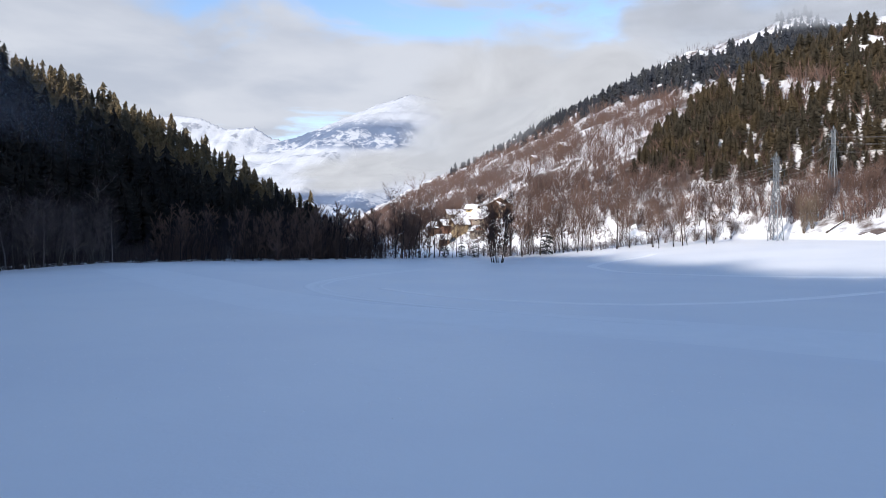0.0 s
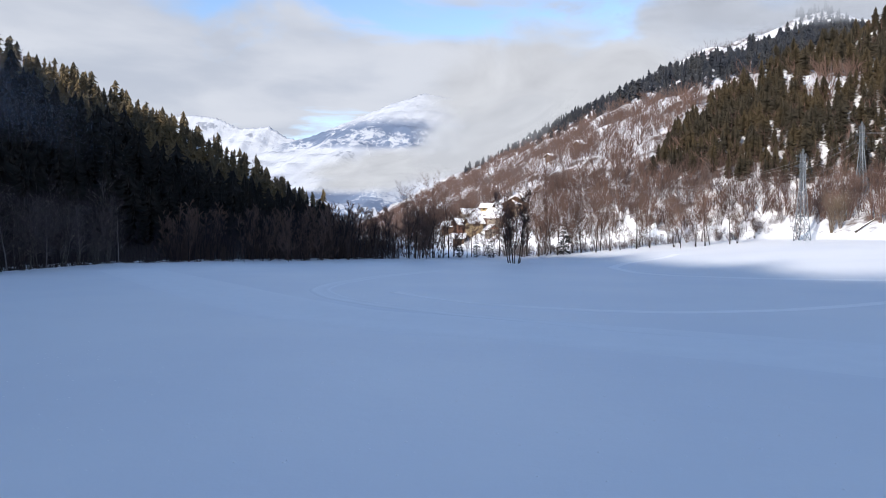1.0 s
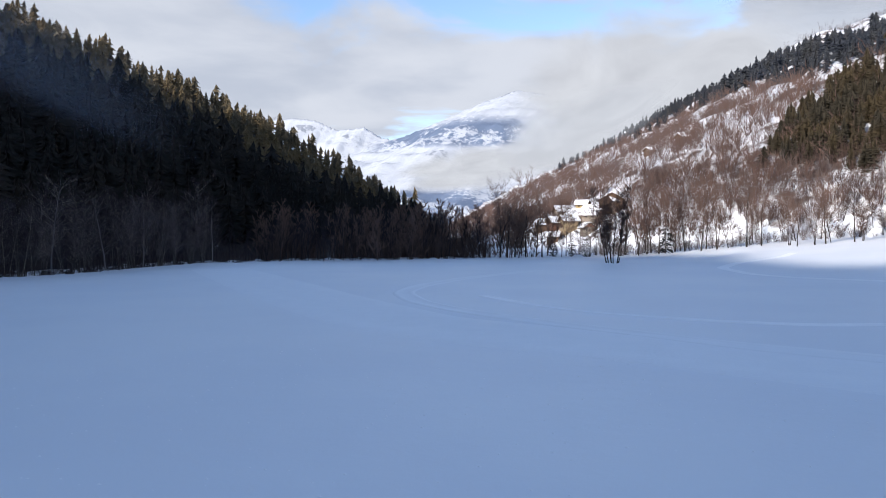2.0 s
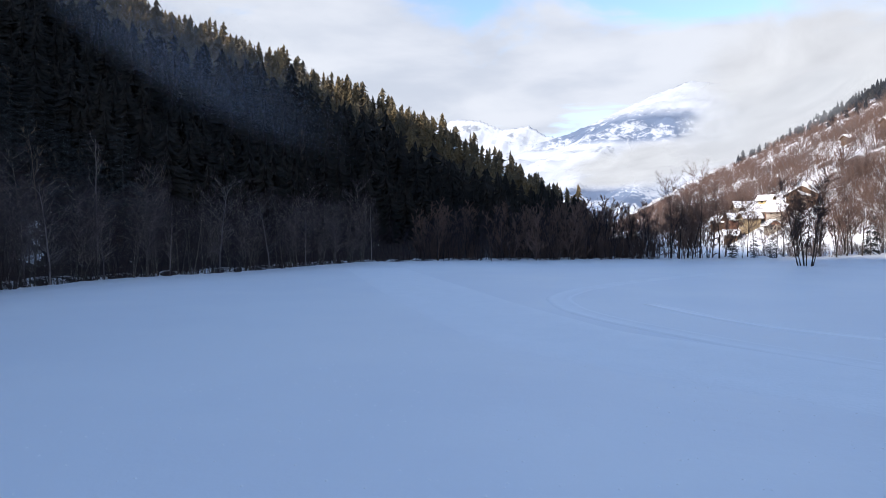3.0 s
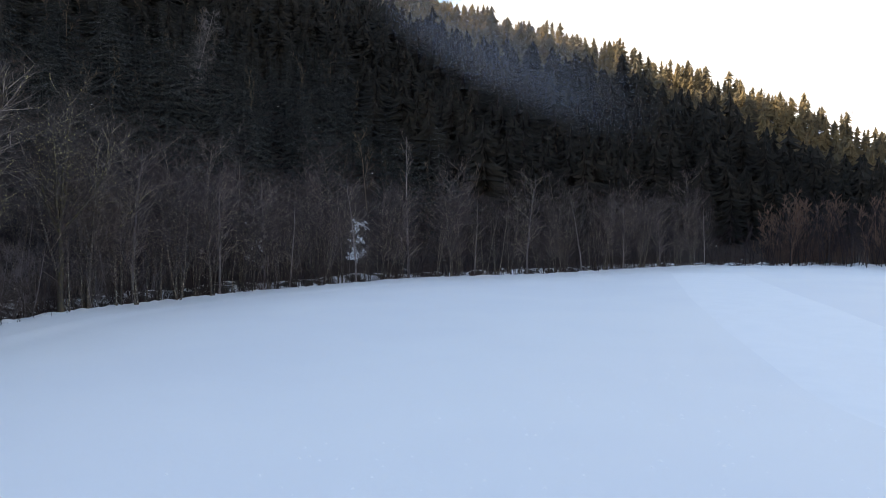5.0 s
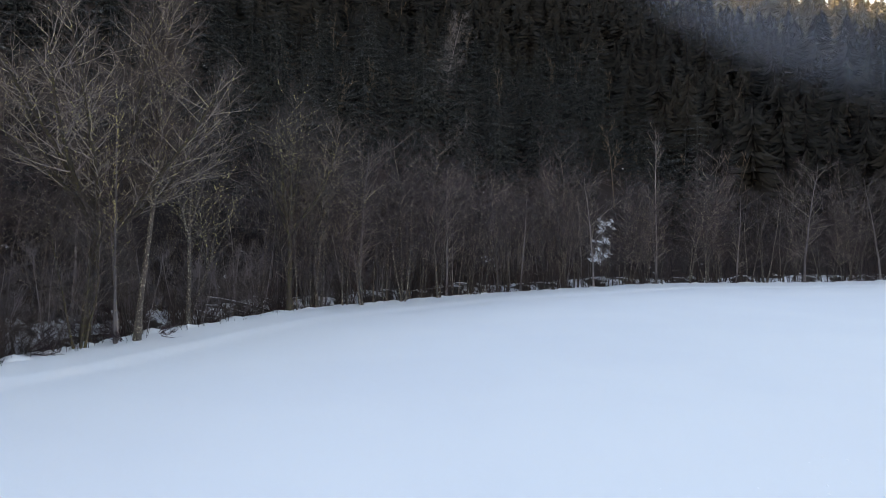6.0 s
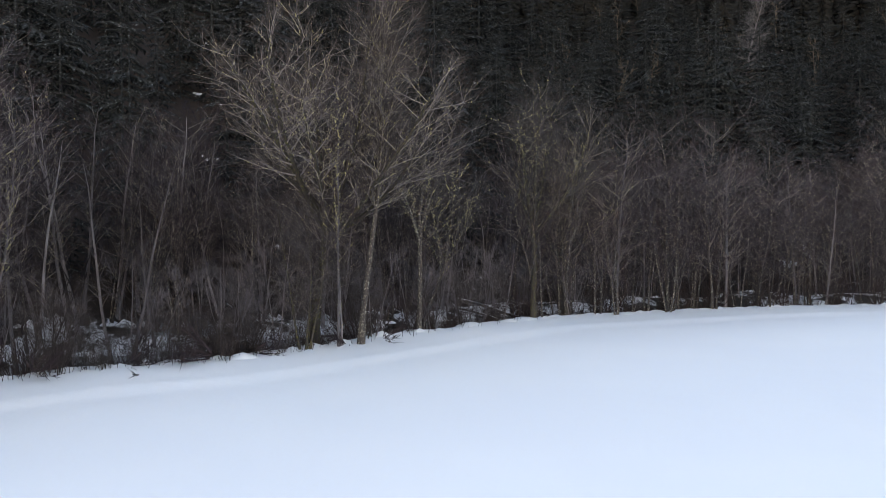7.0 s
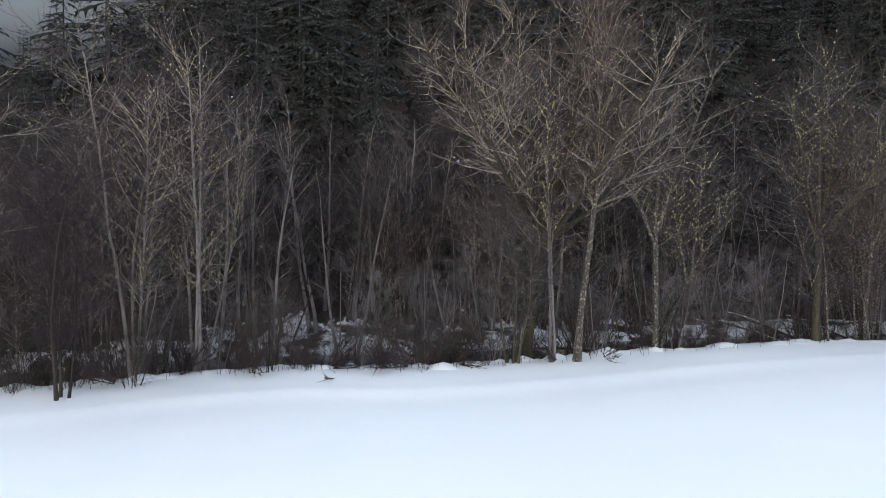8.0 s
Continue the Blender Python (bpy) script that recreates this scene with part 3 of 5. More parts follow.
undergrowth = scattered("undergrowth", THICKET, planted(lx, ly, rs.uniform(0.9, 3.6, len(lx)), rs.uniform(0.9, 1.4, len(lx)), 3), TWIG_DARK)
ends = along_edge(0.5, 26, 17, 20, 0.28)
ex, ey = ends.T
end_wood = scattered("valley_thicket", THICKET, planted(ex, ey, rs.uniform(3, 8, len(ex)), rs.uniform(0.5, 0.8, len(ex)), 4), TWIG_VALLEY)
wx, wy = along_edge(1.0, 30, 17, 21, 0.75).T
wx, wy = wx[wx < -5], wy[wx < -5]
end_trees = scattered("valley_wood", BUSHY_TREES, planted(wx, wy, rs.uniform(12.5, 18.5, len(wx)), rs.uniform(0.75, 1.15, len(wx)), 4), TWIG_VALLEY)
tagged(end_trees, "warm brown leafless wood closing the far end of the field", "woods", kind="stuff")
tagged(end_wood, "dense brown leafless thicket closing the field", "woods", kind="stuff")
tagged(undergrowth, "tangle of thin dark leafless shrubs along the stream", "shrubs", kind="stuff")

# ---- sunny slope ----


def wooded(step, inner, outer, odds, y0, y1):
    x, y = spots(-160, 900, y0, y1, step)
    r = x - right_x(y)
    ok = (r > inner) & (r < outer) & (rs.rand(len(x)) < odds) & (x / y > -0.14) & (x / y < 0.9)
    return x[ok], y[ok], r[ok]


nearby = wooded(3.5, 8, 140, 0.95, 205, 460)
beyond = wooded(8.5, 10, 640, 0.92, 460, 1250)
upper = wooded(5.6, 140, 640, 0.95, 190, 460)
qx, qy, qr = (np.concatenate(g) for g in zip(nearby, beyond, upper))
far_k = np.concatenate([np.ones(len(nearby[0])), np.full(len(beyond[0]), 1.3), np.full(len(upper[0]), 1.1)])
steer = qx / qy
climb = (height(qx, qy) - 6) / qy
ripple = 0.008 * waves(qx, qy, 60, 15)
village = (np.abs(qx - 10) < 21) & (qy < 340)
open_snow = waves(qx, qy, 45, 14) + 0.8 * np.exp(-((steer - 0.13) / 0.08) ** 2 - ((climb - 0.095) / 0.025) ** 2) > 0.72
meadow = (qr < 12 + 5 * waves(qx, qy, 25, 8)) & (steer > 0.2)
# firs tinted as in cloud shadow under the ridge, a fringe of bare trees on its brow, and the fir wood that widens up
# the slope
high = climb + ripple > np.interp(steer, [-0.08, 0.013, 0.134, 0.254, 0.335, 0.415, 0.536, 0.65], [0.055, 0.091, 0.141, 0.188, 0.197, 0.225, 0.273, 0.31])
brow = high & (climb + ripple > np.interp(steer, [0.25, 0.27, 0.335, 0.415, 0.47, 0.5], [1, 0.222, 0.235, 0.252, 0.275, 1]))
fir_top = np.interp(steer, [0.25, 0.27, 0.30, 0.36, 0.415, 0.55, 0.7], [0, 0.105, 0.14, 0.185, 0.225, 0.29, 0.34])
fir_here = (climb + ripple < fir_top) & (climb + ripple > 0.078) & (waves(qx, qy, 50, 9) < 0.9 - 0.2 * smooth(steer, 0.45, 0.6)) & ~high
rows = planted(qx, qy, rs.uniform(7, 12.5, len(qx)) * far_k, rs.uniform(0.9, 1.3, len(qx)), 5)
odds = rs.rand(len(rows))
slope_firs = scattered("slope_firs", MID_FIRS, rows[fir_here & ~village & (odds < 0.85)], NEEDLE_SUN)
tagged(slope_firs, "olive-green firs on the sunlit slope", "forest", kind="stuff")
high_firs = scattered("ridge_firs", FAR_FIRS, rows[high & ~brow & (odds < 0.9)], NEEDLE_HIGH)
tagged(high_firs, "lightly frosted firs along the cloudy ridge, cloud shadow tinted in", "forest", kind="stuff")
rows[:, 3] *= 0.75
rows[:, 4] *= 1.1
rows[:, 6] = rows[:, 6] % 4
bare_here = ~fir_here & ~village & ~open_snow & ~meadow & ~high
slope_brush = scattered("slope_brush", BRUSH, rows[bare_here & (odds < 0.55) | (fir_here & (odds > 0.75))], TWIG_RED)
tagged(slope_brush, "russet leafless brush on the snowy sunlit slope", "woods", kind="stuff")
rows[:, 3] *= 1.2
slope_trees = scattered("slope_trees", THIN_TREES, rows[(qy < 700) & (bare_here & (odds > 0.55)) | (open_snow & ~high & ~village & (odds < 0.4)) | brow], TWIG_GREY)
tagged(slope_trees, "grey-brown leafless trees on the snowy sunlit slope", "woods", kind="stuff")
tx, ty = spots(20, 200, 190, 340, 2.7)
tr = tx - right_x(ty)
thick = (tr > np.interp(tx / ty, [0.28, 0.36], [6, 16]) + 6 * waves(tx, ty, 25, 8)) & (tr < 62) & (tx / ty > 0.12) & (tx / ty < 0.66) & (np.abs(tx - 10) > 22)
tx, ty = tx[thick], ty[thick]
foot_brush = scattered("slope_thicket", BRUSH, planted(tx, ty, rs.uniform(4.5, 9, len(tx)), rs.uniform(0.5, 0.85, len(tx)), 4), TWIG_RED)
tagged(foot_brush, "dense russet thicket along the foot of the slope", "woods", kind="stuff")

# ---- far mountains ----


def mountain_material(name, low, high, middle, half, amount):
    """Snow with wind-bared rock, and a belt of wood between two heights about one stretch of the ridge."""
    m = Mat(name, 0.75)
    sepz = m.t.nodes.new("ShaderNodeSeparateXYZ")
    m.t.links.new(m.co, sepz.inputs[0])
    x, z = sepz.outputs[0], sepz.outputs[2]
    grain = m.noise(0.03, 6, 0.85)
    rock = m.span(m.math("ADD", m.noise(0.006, 6, 0.65), m.math("MULTIPLY", grain, 0.3)), 0.74, 0.80)
    off = m.math("ABSOLUTE", m.math("SUBTRACT", x, middle), 0)
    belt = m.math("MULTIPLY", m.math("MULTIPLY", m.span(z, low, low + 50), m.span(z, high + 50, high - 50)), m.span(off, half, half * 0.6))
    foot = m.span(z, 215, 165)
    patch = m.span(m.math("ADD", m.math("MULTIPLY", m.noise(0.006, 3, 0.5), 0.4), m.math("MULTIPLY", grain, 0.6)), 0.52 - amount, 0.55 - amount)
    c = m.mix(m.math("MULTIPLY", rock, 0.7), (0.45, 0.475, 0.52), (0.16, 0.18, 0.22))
    # blue of distance haze is put into the colour of the wood
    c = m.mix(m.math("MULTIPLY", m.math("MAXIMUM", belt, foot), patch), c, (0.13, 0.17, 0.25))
    m.colour(c).bump(m.noise(0.012, 7, 0.65), 0.5, 14)
    return m.m


def mountain(name, far, near_y, crest, seed, material, label, skew=0.0):
    """A ridge whose crest, in metres across and up, is given; it falls off towards the valley."""
    xs = np.linspace(crest[0][0], crest[-1][0], 260)
    top = np.interp(xs, [c[0] for c in crest], [c[1] for c in crest])
    vs = np.linspace(-0.25, 1, 90)
    XX, VV = np.meshgrid(xs, vs)
    YY = far - (far - near_y) * VV + 0 * XX
    ZZ = np.interp(XX, xs, top)
    drop = np.where(VV > 0, (1 - VV) ** 1.15, 1 + 1.2 * VV)
    rough_k = np.minimum(np.abs(VV) * 5 + 0.12, 1)
    ridges = 1 - np.abs(waves(XX + 0.5 * YY, 0.35 * YY, 420, seed)) * 0.9
    ZZ = ZZ * drop + (ridges - 0.5) * 45 * rough_k + waves(XX, YY, 130, seed + 1) * 9 * rough_k + waves(XX, YY, 45, seed + 2) * 6
    ZZ = np.maximum(ZZ, -20)
    XX = XX - skew * np.maximum(VV, 0) * (far - near_y)
    n = len(xs)
    q = (np.arange(len(vs) - 1)[:, None] * n + np.arange(n - 1)[None]).ravel()
    me = raw_mesh(name, np.stack([XX.ravel(), YY.ravel(), ZZ.ravel()], 1), np.stack([q, q + 1, q + 1 + n, q + n], 1), material, True)
    return tagged(new(name, me), label, "mountain", kind="structure")


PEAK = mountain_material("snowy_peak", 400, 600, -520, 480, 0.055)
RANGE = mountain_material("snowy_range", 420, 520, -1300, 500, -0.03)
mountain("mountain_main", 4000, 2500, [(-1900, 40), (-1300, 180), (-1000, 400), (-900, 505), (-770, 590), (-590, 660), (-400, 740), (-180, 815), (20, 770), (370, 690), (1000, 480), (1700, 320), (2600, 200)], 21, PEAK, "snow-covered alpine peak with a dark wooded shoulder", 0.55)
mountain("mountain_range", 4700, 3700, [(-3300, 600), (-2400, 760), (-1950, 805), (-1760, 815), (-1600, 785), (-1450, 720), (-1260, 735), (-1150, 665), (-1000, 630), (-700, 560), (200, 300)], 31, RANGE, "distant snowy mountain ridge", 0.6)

# ---- clouds and mist ----


def vapour_material(name, colour, glow, shape, most):
    """Soft vapour: see-through, thicker where the noise is high, thinning towards the rim of the sheet."""
    m = bpy.data.materials.new(name)
    m.use_nodes = True
    t = m.node_tree
    t.nodes.clear()
    co = t.nodes.new("ShaderNodeTexCoord").outputs["Generated"]

    def op(kind, a, b):
        n = t.nodes.new("ShaderNodeMath")
        n.operation = kind
        for s, v in zip(n.inputs, (a, b)):
            if isinstance(v, (int, float)):
                s.default_value = v
            else:
                t.links.new(v, s)
        return n.outputs[0]

    sep_xyz = t.nodes.new("ShaderNodeSeparateXYZ")
    t.links.new(co, sep_xyz.inputs[0])
    rim = None
    for k in shape["axes"]:
        d = op("MULTIPLY", op("SUBTRACT", sep_xyz.outputs[k], 0.5), 2)
        d = op("MULTIPLY", d, d)
        rim = d if rim is None else op("ADD", rim, d)
    n = t.nodes.new("ShaderNodeTexNoise")
    n.inputs["Scale"].default_value, n.inputs["Detail"].default_value, n.inputs["Roughness"].default_value = shape["scale"], 6 if glow else 2, 0.55
    mp = t.nodes.new("ShaderNodeMapping")
    mp.inputs["Scale"].default_value = shape["stretch"]
    t.links.new(co, mp.inputs[0]), t.links.new(mp.outputs[0], n.inputs["Vector"])
    body = op("SUBTRACT", op("ADD", 1.0 - shape["hole"], op("MULTIPLY", n.outputs["Fac"], 2 * shape["hole"])), op("MULTIPLY", rim, 1.5))
    ramp = t.nodes.new("ShaderNodeMapRange")
    ramp.interpolation_type = "SMOOTHSTEP"
    t.links.new(body, ramp.inputs["Value"])
    ramp.inputs["From Min"].default_value, ramp.inputs["From Max"].default_value, ramp.inputs["To Max"].default_value = 0.0, shape["soft"], most
    # clouds glow by emission, in place of the daylight they would scatter
    if glow:
        surf = t.nodes.new("ShaderNodeEmission")
        surf.inputs["Strength"].default_value = glow
    else:
        surf = t.nodes.new("ShaderNodeBsdfTranslucent")
    tone_n = t.nodes.new("ShaderNodeTexNoise")
    tone_n.inputs["Scale"].default_value, tone_n.inputs["Detail"].default_value = shape["scale"] * 1.7, 5
    t.links.new(mp.outputs[0], tone_n.inputs["Vector"])
    tint = t.nodes.new("ShaderNodeMix")
    tint.data_type = "RGBA"
    tint.inputs["A"].default_value = (*(k * 0.72 for k in colour), 1)
    tint.inputs["B"].default_value = (*(min(1.0, k * 1.2) for k in colour), 1)
    t.links.new(tone_n.outputs["Fac"], tint.inputs["Factor"])
    t.links.new(tint.outputs["Result"], surf.inputs["Color"])
    clear_s = t.nodes.new("ShaderNodeBsdfTransparent")
    mixer = t.nodes.new("ShaderNodeMixShader")
    t.links.new(ramp.outputs[0], mixer.inputs[0]), t.links.new(clear_s.outputs[0], mixer.inputs[1]), t.links.new(surf.outputs[0], mixer.inputs[2])
    t.links.new(mixer.outputs[0], t.nodes.new("ShaderNodeOutputMaterial").inputs[0])
    return m


def vapour(name, centre, along, up, half_long, half_high, bulge, material, label):
    """A billowing sheet of vapour."""
    a, u = Vector(along).normalized(), Vector(up).normalized()
    nrm = u.cross(a).normalized()
    u = a.cross(nrm)
    n = 24
    p, q = np.meshgrid(np.linspace(-1, 1, n), np.linspace(-1, 1, n))
    lift = bulge * (1 - p * p) * (1 - q * q) + 0.25 * bulge * waves(p * 100, q * 100, 90, 3)
    v = np.stack([p * half_long, lift, q * half_high], -1)
    k = (np.arange(n - 1)[:, None] * n + np.arange(n - 1)[None]).ravel()
    ob = new(name, raw_mesh(name, v.reshape(-1, 3), np.stack([k, k + 1, k + 1 + n, k + n], 1), material, True))
    ob.matrix_basis = Matrix.Translation(centre) @ Matrix((a, nrm, u)).transposed().to_4x4()
    ob.visible_shadow = False
    return tagged(ob, label, "cloud", kind="structure")


CLOUD = vapour_material("low_cloud", (0.78, 0.81, 0.86), 0.53, dict(axes=(0, 2), scale=2.6, stretch=(1, 1, 1.2), hole=0.75, soft=0.8), 1.0)
CLOUD_GREY = vapour_material("grey_cloud", (0.52, 0.56, 0.62), 0.66, dict(axes=(0, 2), scale=2.2, stretch=(1.4, 1, 0.8), hole=0.7, soft=1.3), 0.5)
vapour("cloud_bank", (235, 1500, 300), (1, 0, 0.1), (0.05, 0, 1), 430, 270, 40, CLOUD, "white cloud bank hanging over the valley end")
vapour("cloud_bank_low", (-190, 2250, 225), (1, 0, 0.1), (0, 0, 1), 430, 100, 40, CLOUD, "low white cloud across the foot of the mountain")
for far in (470, 560, 660, 780):
    vapour("cloud_ridge", (0.50 * far, far, 6 + 0.335 * far), (1, 0.1, 0.12), (0, 0, 1), 0.34 * far, 0.055 * far, 12, CLOUD_GREY, "grey cloud trailing over the top of the slope")
CLOUD_SOFT = vapour_material("thin_cloud", (0.76, 0.80, 0.86), 0.53, dict(axes=(0, 2), scale=2.4, stretch=(1.2, 1, 1), hole=0.7, soft=1.4), 0.5)
for far in (520, 620, 730):
    vapour("cloud_wisp", (0.045 * far, far, 6 + 0.155 * far), (1, 0, 0.42), (-0.3, 0, 1), 0.17 * far, 0.06 * far, 8, CLOUD_SOFT, "thin white cloud creeping along the slope")
MIST = vapour_material("mist", (0.56, 0.66, 0.86), 0, dict(axes=(0, 2), scale=1.3, stretch=(1, 1, 1), hole=0.5, soft=1.9), 0.06)
HAZE = vapour_material("haze", (0.75, 0.82, 0.92), 0, dict(axes=(0, 2), scale=1.1, stretch=(1, 1, 1), hole=0.3, soft=1.3), 0.55)
for k in range(4):
    vapour("mist", (-91 + 3 * k, 113 - 3 * k, 38.5 - 0.6 * k), (-0.88, 0.12, 0.44), (0.42, 0.1, 0.9), 54, 8.5 + k, 2, MIST, "thin bluish mist drifting over the dark firs")
vapour("mist_bank", (-67, -42, 35), (0.87, -0.5, 0), (0, 0, 1), 34, 18, 4, HAZE, "pale mist among the upper firs")

# ---- stream, banks and tracks in the snow ----


def offset_line(points, d):
    """A line moved sideways by d, to its left."""
    p = np.asarray(points, float)
    t = np.gradient(p, axis=0)
    t /= np.linalg.norm(t, axis=1, keepdims=True)
    return p + np.stack([-t[:, 1], t[:, 0]], 1) * d


def refined(points, step):
    p = np.asarray(points, float)
    s = np.r_[0, np.cumsum(np.hypot(*np.diff(p, axis=0).T))]
    q = np.linspace(0, s[-1], max(2, int(s[-1] / step)))
    # smooth through the corners
    x, y = np.interp(q, s, p[:, 0]), np.interp(q, s, p[:, 1])
    for _ in range(10):
        x[1:-1], y[1:-1] = (x[:-2] + 2 * x[1:-1] + x[2:]) / 4, (y[:-2] + 2 * y[1:-1] + y[2:]) / 4
    return np.stack([x, y], 1)


def water_material():
    m = Mat("dark_stream_water", 0.12)
    m.colour(m.mix(m.noise(0.8, 4), (0.010, 0.009, 0.008), (0.035, 0.03, 0.026)))
    m.bump(m.noise(3.0, 3, 0.5, (1, 1, 1)), 0.3, 0.05)
    return m.m


line = refined(EDGE[2:16], 2.0)
lo, hi = offset_line(line, 2.2), offset_line(line, 8.6)
n = len(line)
v = np.concatenate([np.c_[lo, np.full(n, -0.72)], np.c_[hi, np.full(n, -0.72)]])
k = np.arange(n - 1)
stream = new("stream", raw_mesh("stream", v, np.stack([k, k + n, k + n + 1, k + 1], 1)[:, ::-1], water_material()))
tagged(stream, "dark narrow stream between snowy banks under bare trees", "water", kind="structure")


def track(points, width, tall, label, material=None):
    """A packed trace in the snow: two low rims with a shallow trough between them."""
    c = refined(points, 0.8)
    side = [-1.0, -0.86, -0.74, -0.62, -0.5, -0.36, 0.0, 0.36, 0.5, 0.62, 0.74, 0.86, 1.0]
    lift = [-0.03 if abs(s) == 1 else 0.012 + tall * math.exp(-((abs(s) - 0.62) / 0.17) ** 2) * (1 if s < 0 else 0.75) for s in side]
    jig = np.random.RandomState(len(points)).uniform(0.75, 1.2, len(c))
    v = []
    for s, z in zip(side, lift):
        xy = offset_line(c, s * width / 2)
        v.append(np.c_[xy, height(xy[:, 0], xy[:, 1]) + (z * jig if z > 0.02 else z)])
    v, n = np.concatenate(v), len(c)
    f = []
    for r in range(len(side) - 1):
        k = np.arange(n - 1) + r * n
        f.append(np.stack([k, k + 1, k + 1 + n, k + n], 1))
    ob = new("snow_track", raw_mesh("snow_track", v, np.concatenate(f)[:, ::-1], material or SNOW_PACKED, True))
    return tagged(ob, label, "track", kind="structure")


SNOW_PACKED = Mat("packed_snow", 0.6)
SNOW_PACKED.colour(SNOW_PACKED.mix(SNOW_PACKED.noise(0.7, 4), (0.92, 0.93, 0.94), (0.97, 0.97, 0.97)))
SNOW_PACKED.bump(SNOW_PACKED.noise(5, 4), 0.6, 0.05)
SNOW_PACKED = SNOW_PACKED.m
SNOW_WORN = Mat("worn_snow", 0.6)
SNOW_WORN.colour(SNOW_WORN.mix(SNOW_WORN.noise(0.5, 4), (0.82, 0.84, 0.86), (0.90, 0.91, 0.92))).bump(SNOW_WORN.noise(4, 4), 0.4, 0.05)
SNOW_WORN = SNOW_WORN.m
track([(-7, 82), (-2.2, 75), (3.5, 67.5), (10.9, 62.8), (17.7, 60.7), (26, 62.5), (37.3, 69.4), (48.5, 76.8), (75, 96)], 1.6, 0.06, "thin curved trace pressed into the snow")
track([(56, 186), (50.4, 176), (38, 162), (30, 143), (31, 127.6), (34, 115), (44, 106), (54, 99.5), (72, 89)], 2.2, 0.06, "thin looping trace pressed into the snow")
track([(-2, 132), (-7.2, 120.6), (-12.3, 106), (-15.5, 94), (-16, 84.5), (-12.6, 75.5), (-8.8, 70), (0, 60), (12, 50), (30, 40)], 2.6, 0.05, "faint looping trace in the snow", SNOW_WORN)
track([(-58, 128), (-46, 110), (-34, 92), (-21, 74), (-10.5, 60), (-2, 54), (6, 50), (14, 45), (24, 38), (40, 28)], 11, 0.03, "wide shallow band of packed snow across the field", SNOW_WORN)

# ---- trees one by one ----


def tree_thing(name, shape, mats, label, category, at, turn=0.0, size=1.0, group=""):
    """A tree of one or more stems, each a trunk with its crown of limbs and twigs."""
    ob = new(name)
    ob.empty_display_size = 0.3
    for trunk, limbs, twigs, tufts in shape:
        part("trunk", trunk.mesh("trunk", mats[0], True), ob)
        v, t = joined(limbs, twigs)
        slots = (np.arange(len(t)) >= len(limbs.arrays()[1])).astype(int)
        crown = part("crown", raw_mesh("crown", v, t, mats[1:3], False, slots), ob)
        if tufts.v:
            tagged(part("lichen", tufts.mesh("lichen", LICHEN), crown), "yellow-green lichen tufts", kind="stuff")
    z = float(height(at[0], at[1]))
    ob.matrix_basis = pose(at[0], at[1], z - 0.05, 0, 0, turn) @ Matrix.Scale(size, 4)
    return tagged(ob, label, category, group)


OLD = (BARK, LIMB, TWIG_OLIVE)
MOSSY = (BARK_MOSS, LIMB, TWIG_OLIVE)
PALE = (BARK_PALE, LIMB, TWIG)

# the large trees on the bank
tree_thing("poplar_tree", bare_tree(101, 21, 1, 250, 0.15, 0.28, 0.6, 7, 5, 1, 0.013, 0.03, leaders=12, fork=0.38, lichen=1300, lift_by=(0.55, 2.2)), MOSSY, "tall bare broad-crowned tree with lichen on its limbs, on the bank", "tree", (-50.2, 30.3), 0)
tree_thing("alder_tree", bare_tree(102, 9.5, 4, 64, 0.28, 0.2, 0.45, 7, 6, 2, 0.010, 0.05, 0.3), (BARK_MOSS, LIMB_DARK, TWIG_OLIVE), "low leaning mossy alder with four stems on the snowy bank", "tree", (-48.4, 30.4), 200)
tree_thing("birch_tree", bare_tree(103, 14, 2, 40, 0.18, 0.42, 1.0, 6, 6, 1, 0.0085, 0.03, 0.08, lichen=350), PALE, "bare birch with two speckled stems in deep snow", "tree", (-49.6, 31.9), 30)
tree_thing("alder_tree", bare_tree(104, 18.5, 1, 80, 0.15, 0.4, 2.2, 7, 7, 2, 0.009, 0.02, lichen=500), OLD, "slender bare alder with a reddish upright crown", "tree", (-50.2, 33.0), 110)
tree_thing("ash_tree", bare_tree(105, 17.5, 2, 120, 0.16, 0.28, 0.6, 7, 5, 1, 0.012, 0.03, 0.2, leaders=5, fork=0.42, lichen=700), OLD, "bare forked tree with yellow lichen beside the stream", "tree", (-55.6, 35.5), 60)
tree_thing("ash_tree", bare_tree(106, 19, 1, 130, 0.16, 0.3, 0.6, 7, 5, 1, 0.0115, 0.02, leaders=6, fork=0.42, lichen=1000), MOSSY, "tall bare tree with a mossy foot in the snow edge", "tree", (-63.4, 43), 10)
tree_thing("ash_tree", bare_tree(107, 17, 3, 120, 0.16, 0.3, 0.8, 7, 5, 1, 0.0105, 0.03, 0.12, leaders=4, fork=0.4, lichen=400), OLD, "tall bare grey tree rising from a cone of snow", "tree", (-66.3, 45.6), 10)
tree_thing("alder_tree", bare_tree(108, 15.5, 4, 80, 0.22, 0.25, 0.8, 6, 5, 1, 0.0075, 0.03, 0.13, lichen=150), PALE, "clump of pale grey alder stems over the stream", "tree", (-37.6, 17.2), 0)
tree_thing("alder_tree", bare_tree(109, 15, 4, 80, 0.22, 0.25, 0.8, 6, 5, 1, 0.0075, 0.03, 0.22, lichen=150), PALE, "clump of leaning grey alder stems with bare twigs", "tree", (-39.8, 18.4), 70)
